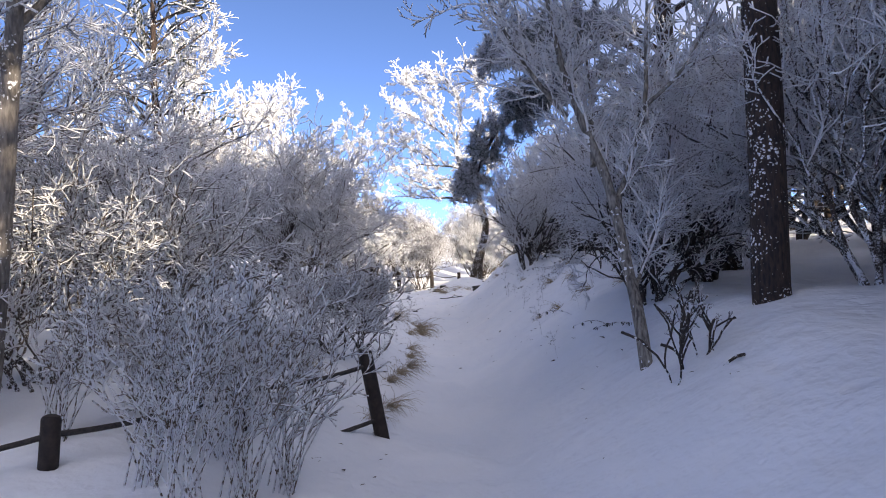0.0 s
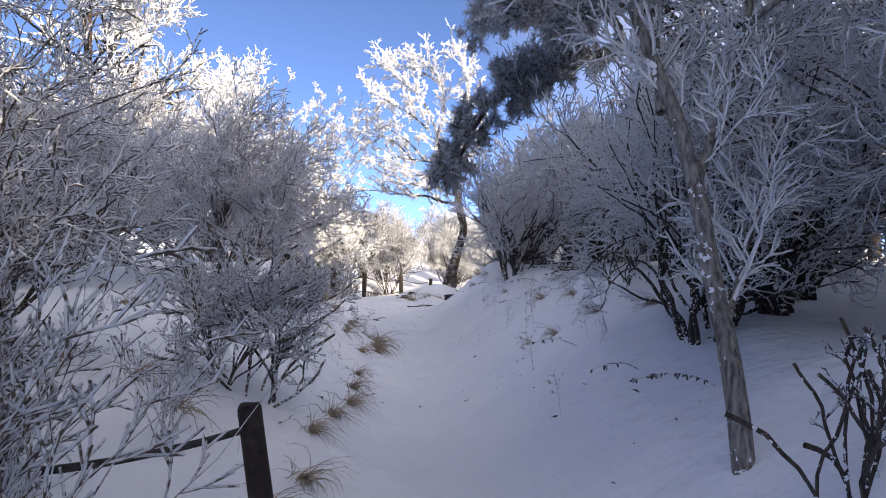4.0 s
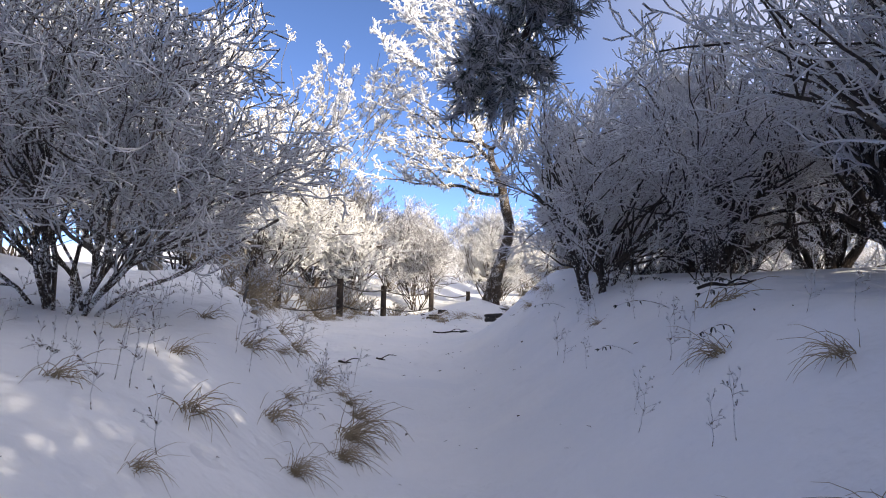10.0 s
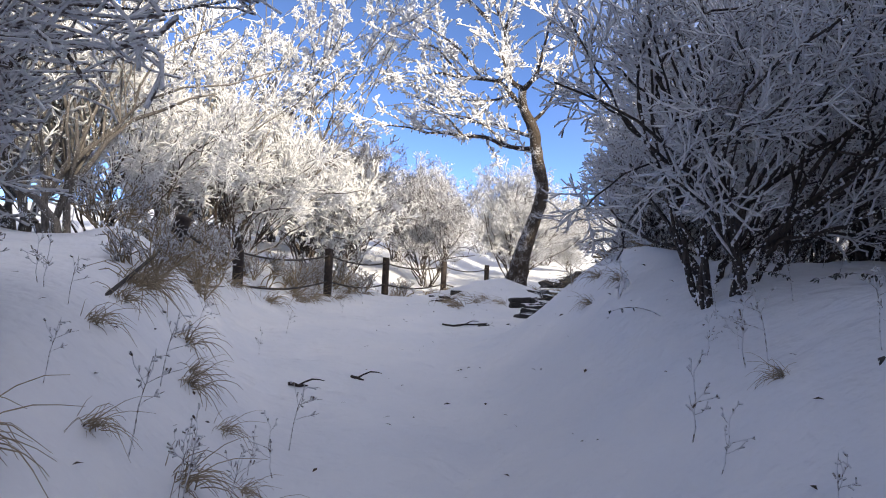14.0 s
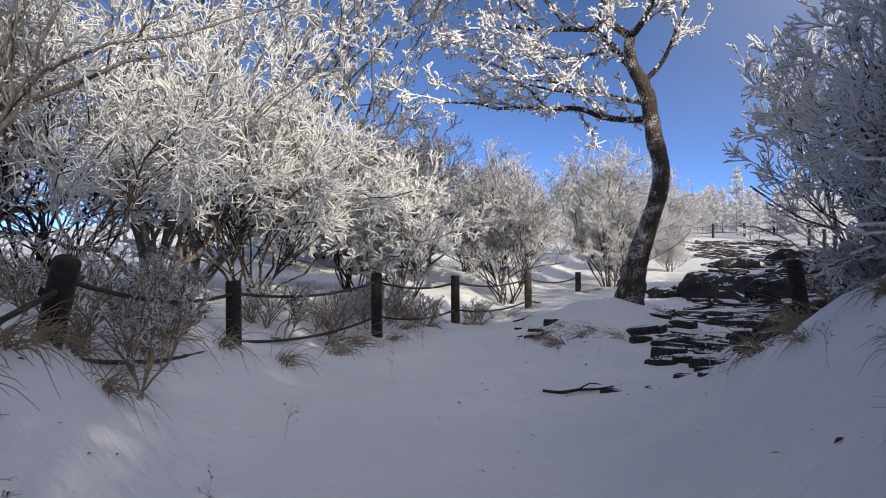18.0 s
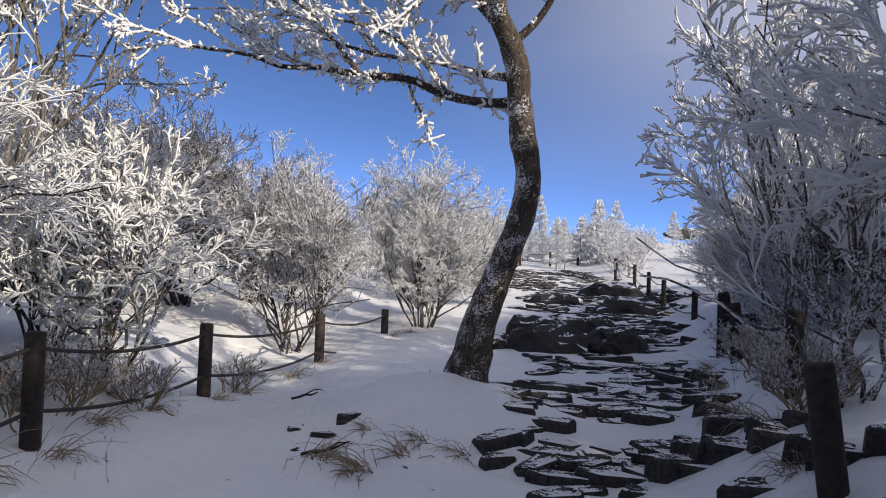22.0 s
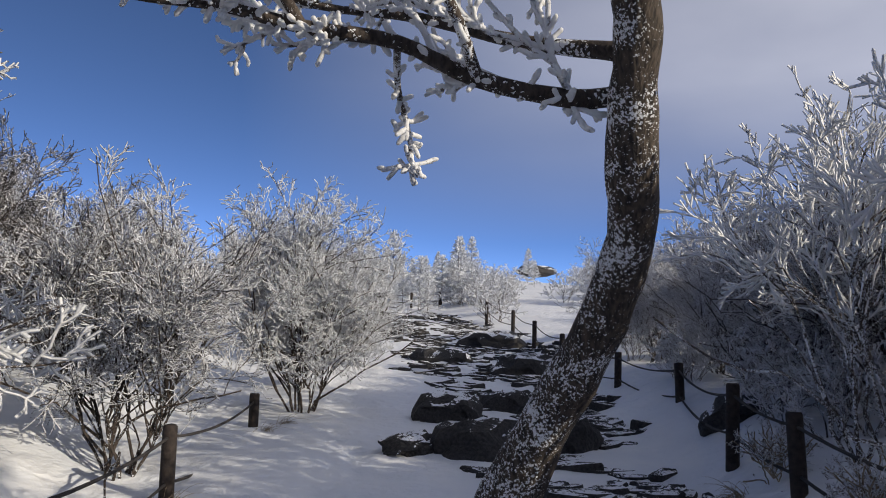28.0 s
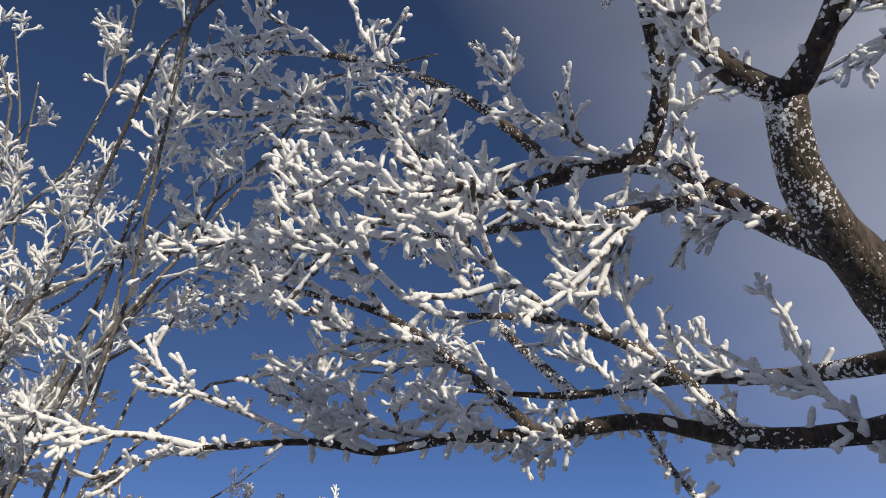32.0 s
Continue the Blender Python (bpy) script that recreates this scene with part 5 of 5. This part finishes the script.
    for x, y, s in ((-0.35, 12.7, 1.1), (-0.45, 14.1, 1.0), (-0.5, 12.0, 0.9), (-0.40, 9.4, 0.9), (-0.38, 8.9, 1.0), (-0.42, 10.2, 0.8), (-0.45, 8.2, 1.0), (-0.5, 7.5, 0.9), (-0.45, 6.8, 1.0), (-0.55, 6.2, 0.9), (-0.6, 14.8, 0.8)):
        put(hang, x, y, s * 0.9)
    for x, y in ((-2.7, 19.4), (-2.95, 20.6), (-2.9, 21.9), (-2.75, 22.6), (-2.5, 23.7), (-2.3, 24.6), (-2.2, 25.3), (-2.0, 26.3), (-1.8, 27.2), (-1.55, 28.2), (-1.2, 29.3), (-0.8, 30.4), (-0.4, 31.4), (-3.1, 21.2), (-2.6, 24.2)):
        put(tuft, x + rng.uniform(-0.15, 0.15), y, rng.uniform(0.8, 1.4), "dry brown grass at the foot of the rope fence")
    for x, y, s in ((-0.95, 3.8, 1.0), (-1.15, 3.55, 0.9), (-0.8, 4.1, 0.85), (-1.45, 3.9, 0.9), (-1.15, 4.3, 1.0), (-1.6, 4.7, 0.95), (-1.2, 4.9, 0.85), (-2.2, 4.5, 0.9), (-1.85, 5.3, 0.75), (-1.05, 6.3, 0.6)):
        put(tall, x, y, s)
    for i in range(22):
        put((two, one)[i % 2], rng.uniform(1.15, 2.5), rng.uniform(9.5, 17), rng.uniform(0.45, 0.95))
    for i in range(52):
        put((one, two)[i % 2], -rng.uniform(0.55, 2.4), rng.uniform(9.5, 16), rng.uniform(0.5, 1.0))
    for x, y, s in ((-0.9, 10.9, 0.7), (-1.3, 12.4, 0.8), (-0.8, 13.2, 0.7), (-1.1, 14.3, 0.8), (-1.6, 15.3, 0.9), (-0.7, 15.0, 0.7), (-1.9, 13.0, 0.6), (-1.0, 11.8, 1.2), (-0.75, 12.5, 1.1), (-1.5, 11.4, 1.0), (-1.2, 13.6, 1.3), (-0.85, 14.6, 1.2), (-1.7, 14.2, 1.0), (-1.3, 15.9, 1.3), (-1.9, 16.3, 1.2), (1.62, 21.4, 1.2), (1.95, 21.3, 1.3), (2.15, 21.75, 1.2), (1.5, 18.6, 0.6), (1.7, 19.3, 0.7), (1.4, 19.7, 0.6), (1.35, 18.1, 0.5), (1.55, 20.3, 0.8), (-2.55, 18.5, 1.1), (-2.4, 18.0, 1.0), (-2.3, 17.5, 1.1), (-2.65, 18.9, 1.0), (-2.85, 19.5, 1.2), (-2.1, 16.9, 1.3), (-0.2, 25.2, 1.1), (0.15, 25.0, 1.2), (0.45, 25.2, 1.0), (-1.6, 7.4, 1.3), (-2.2, 7.6, 1.4), (-1.2, 6.9, 1.2)):
        put(tuft, x, y, s)
    for i in range(56):
        y = rng.uniform(6, 30)
        if i % 2:
            x = rng.uniform(1.1, 2.9) + (1.6 if y > 22 else 0)
        else:
            x = -rng.uniform(0.55, 2.6) - (0.9 if y > 16 else 0)
        put((one, two)[i // 2 % 2], x, y, rng.uniform(0.35, 0.95))


def leaf_litter():
    """Dead leaves, seeds and bits of bark that lie loose on the snow."""
    rng = random.Random(21)
    verts, faces = [], []
    for i in range(420):
        y = rng.uniform(4, 31)
        mid = float(np.interp(y, YS, MIDX))
        if i % 3 == 0:
            x = mid - float(np.interp(y, YS, LEFTW)) - abs(rng.gauss(0.1, 0.6))
        elif i % 3 == 1:
            x = mid + float(np.interp(y, YS, RIGHTW)) + abs(rng.gauss(0.3, 0.7))
        else:
            x = mid + rng.uniform(-0.8, 0.8)
        if y < 9 and i % 3 == 2:
            continue
        r = rng.uniform(0.008, 0.03)
        m = Matrix.Translation((x, y, ground(x, y) + 0.010)) @ Euler((rng.uniform(-0.4, 0.4), rng.uniform(-0.4, 0.4), rng.uniform(0, 6.28))).to_matrix().to_4x4()
        o = len(verts)
        verts += [m @ Vector(v) for v in ((-r, 0, 0), (0, 0.4 * r, 0.004), (1.2 * r, 0.1 * r, 0.0), (0.1 * r, -0.45 * r, 0.006))]
        faces += [(o, o + 3, o + 1), (o + 3, o + 2, o + 1)]
    tagged(mesh_object("leaf_litter", verts, faces, LITTER), "scattered dead leaves and bark crumbs on the snow", "leaves", "", "stuff")


banks()
leaf_litter()


# ---- sticks on the path ----
def stick(x, y, length, turn, seed, label):
    rng = random.Random(seed)
    z = ground(x, y)
    base = thing("stick", (x, y, z), label, "stick")
    d = Vector((math.cos(radians(turn)), math.sin(radians(turn)), 0))
    pts = [d * (t * length) + Vector((0, 0, ground(x + d.x * t * length, y + d.y * t * length) - z + 0.012 + rng.uniform(-0.008, 0.02))) for t in (0, 0.25, 0.5, 0.75, 1)]
    polyline_tubes("stick_body", pts, [0.012, 0.016, 0.013, 0.010, 0.005], POST, base, 7, 3)
    polyline_tubes("side_twig", [pts[2], pts[2] + Vector((0.1, 0.05, 0.05)), pts[2] + Vector((0.2, 0.06, 0.04))], [0.009, 0.007, 0.003], POST, base, 5, 2)


for x, y, l, turn, s in ((-0.05, 22.1, 0.62, 2, 1), (2.2, 13.8, 0.42, -25, 2), (-1.1, 17.6, 0.16, 10, 3), (-0.67, 18.1, 0.14, -30, 4), (-0.3, 25.2, 0.4, 30, 5), (-0.55, 27.8, 0.35, 40, 7)):
    stick(x, y, l, turn, s, "short dark stick lying on the snow")


# ---- stone steps ----
def slab_mesh(seed):
    rng = random.Random(seed)
    bm = bmesh.new()
    n = rng.choice((5, 6, 7))
    w, d, h = rng.uniform(0.16, 0.42), rng.uniform(0.09, 0.2), rng.uniform(0.06, 0.11)
    low, mid, top = [], [], []
    for i in range(n):
        a = 2 * math.pi * (i + rng.uniform(-0.25, 0.25)) / n
        x, y = w * math.cos(a) * rng.uniform(0.75, 1.2), d * math.sin(a) * rng.uniform(0.75, 1.2)
        k = rng.uniform(-0.015, 0.015)
        low.append(bm.verts.new((x * 1.02, y * 1.02, -0.12)))
        mid.append(bm.verts.new((x, y, h - 0.025 + k)))
        top.append(bm.verts.new((x * 0.92, y * 0.9, h + k)))
    for a, b in ((low, mid), (mid, top)):
        for i in range(n):
            bm.faces.new((a[i], a[(i + 1) % n], b[(i + 1) % n], b[i]))
    bm.faces.new(top)
    me = bpy.data.meshes.new("stone")
    bm.to_mesh(me)
    bm.free()
    me.materials.append(STONE)
    return me


def stone_steps():
    base = thing("stone_steps", placed(2.2, 23.5), "rough dark stone steps half covered in snow climbing the hill", "steps", "", "structure")
    protos = [slab_mesh(90 + i) for i in range(12)]
    rng = random.Random(12)
    ys, mids, halfs = [23.4, 26, 29.5, 34, 40, 46, 62], [2.1, 2.5, 3.5, 5.0, 7.0, 8.9, 11.0], [0.9, 1.1, 1.25, 1.6, 2.2, 2.5, 3.2]
    y, count, verts, faces = 23.4, 0, [], []
    while y < 62:
        mid, half = float(np.interp(y, ys, mids)) + 0.5 * noise.noise((0.3, y * 1.1, 2.0)), float(np.interp(y, ys, halfs)) * (1 + 0.5 * noise.noise((5.3, y * 0.9, 2.0)))
        x = mid - half + rng.uniform(0, 0.25)
        while x < mid + half:
            if rng.random() > 0.07 and noise.noise((x * 1.1, y * 0.9, 4.0)) < 0.2:
                yy = y + rng.uniform(-0.12, 0.12)
                s = rng.uniform(0.5, 1.2)
                m = Matrix.Translation((x, yy, ground(x, yy) - 0.06 + rng.uniform(-0.03, 0.035))) @ Euler((radians(rng.uniform(-5, 5)), radians(rng.uniform(-8, 8)), rng.uniform(-0.8, 0.8))).to_matrix().to_4x4() @ Matrix.Diagonal((s, s, 1, 1))
                me = rng.choice(protos)
                if count < 300:
                    ob = new("stone", me)
                    ob.parent = base
                    ob.matrix_basis = Matrix.Translation(-base.location) @ m
                else:
                    o = len(verts)
                    verts += [m @ v.co - base.location for v in me.vertices]
                    faces += [tuple(o + i for i in p.vertices) for p in me.polygons]
                count += 1
            x += rng.uniform(0.24, 0.46)
        y += rng.uniform(0.20, 0.32)
    tagged(mesh_object("far_stones", verts, faces, STONE, base), "", "", "", "stuff")
    for x, y in ((-0.15, 25.7), (-0.3, 25.4), (0.05, 25.95), (-0.4, 25.9), (0.55, 22.0), (0.9, 22.1), (1.25, 22.6), (1.5, 23.0), (1.35, 22.2)):
        ob = new("stone", rng.choice(protos))
        ob.parent = base
        ob.matrix_basis = Matrix.Translation(-base.location) @ Matrix.Translation((x, y, ground(x, y) - 0.075)) @ Matrix.Rotation(rng.uniform(-0.4, 0.4), 4, "Z") @ Matrix.Diagonal((0.34, 0.30, 1.1, 1))


stone_steps()
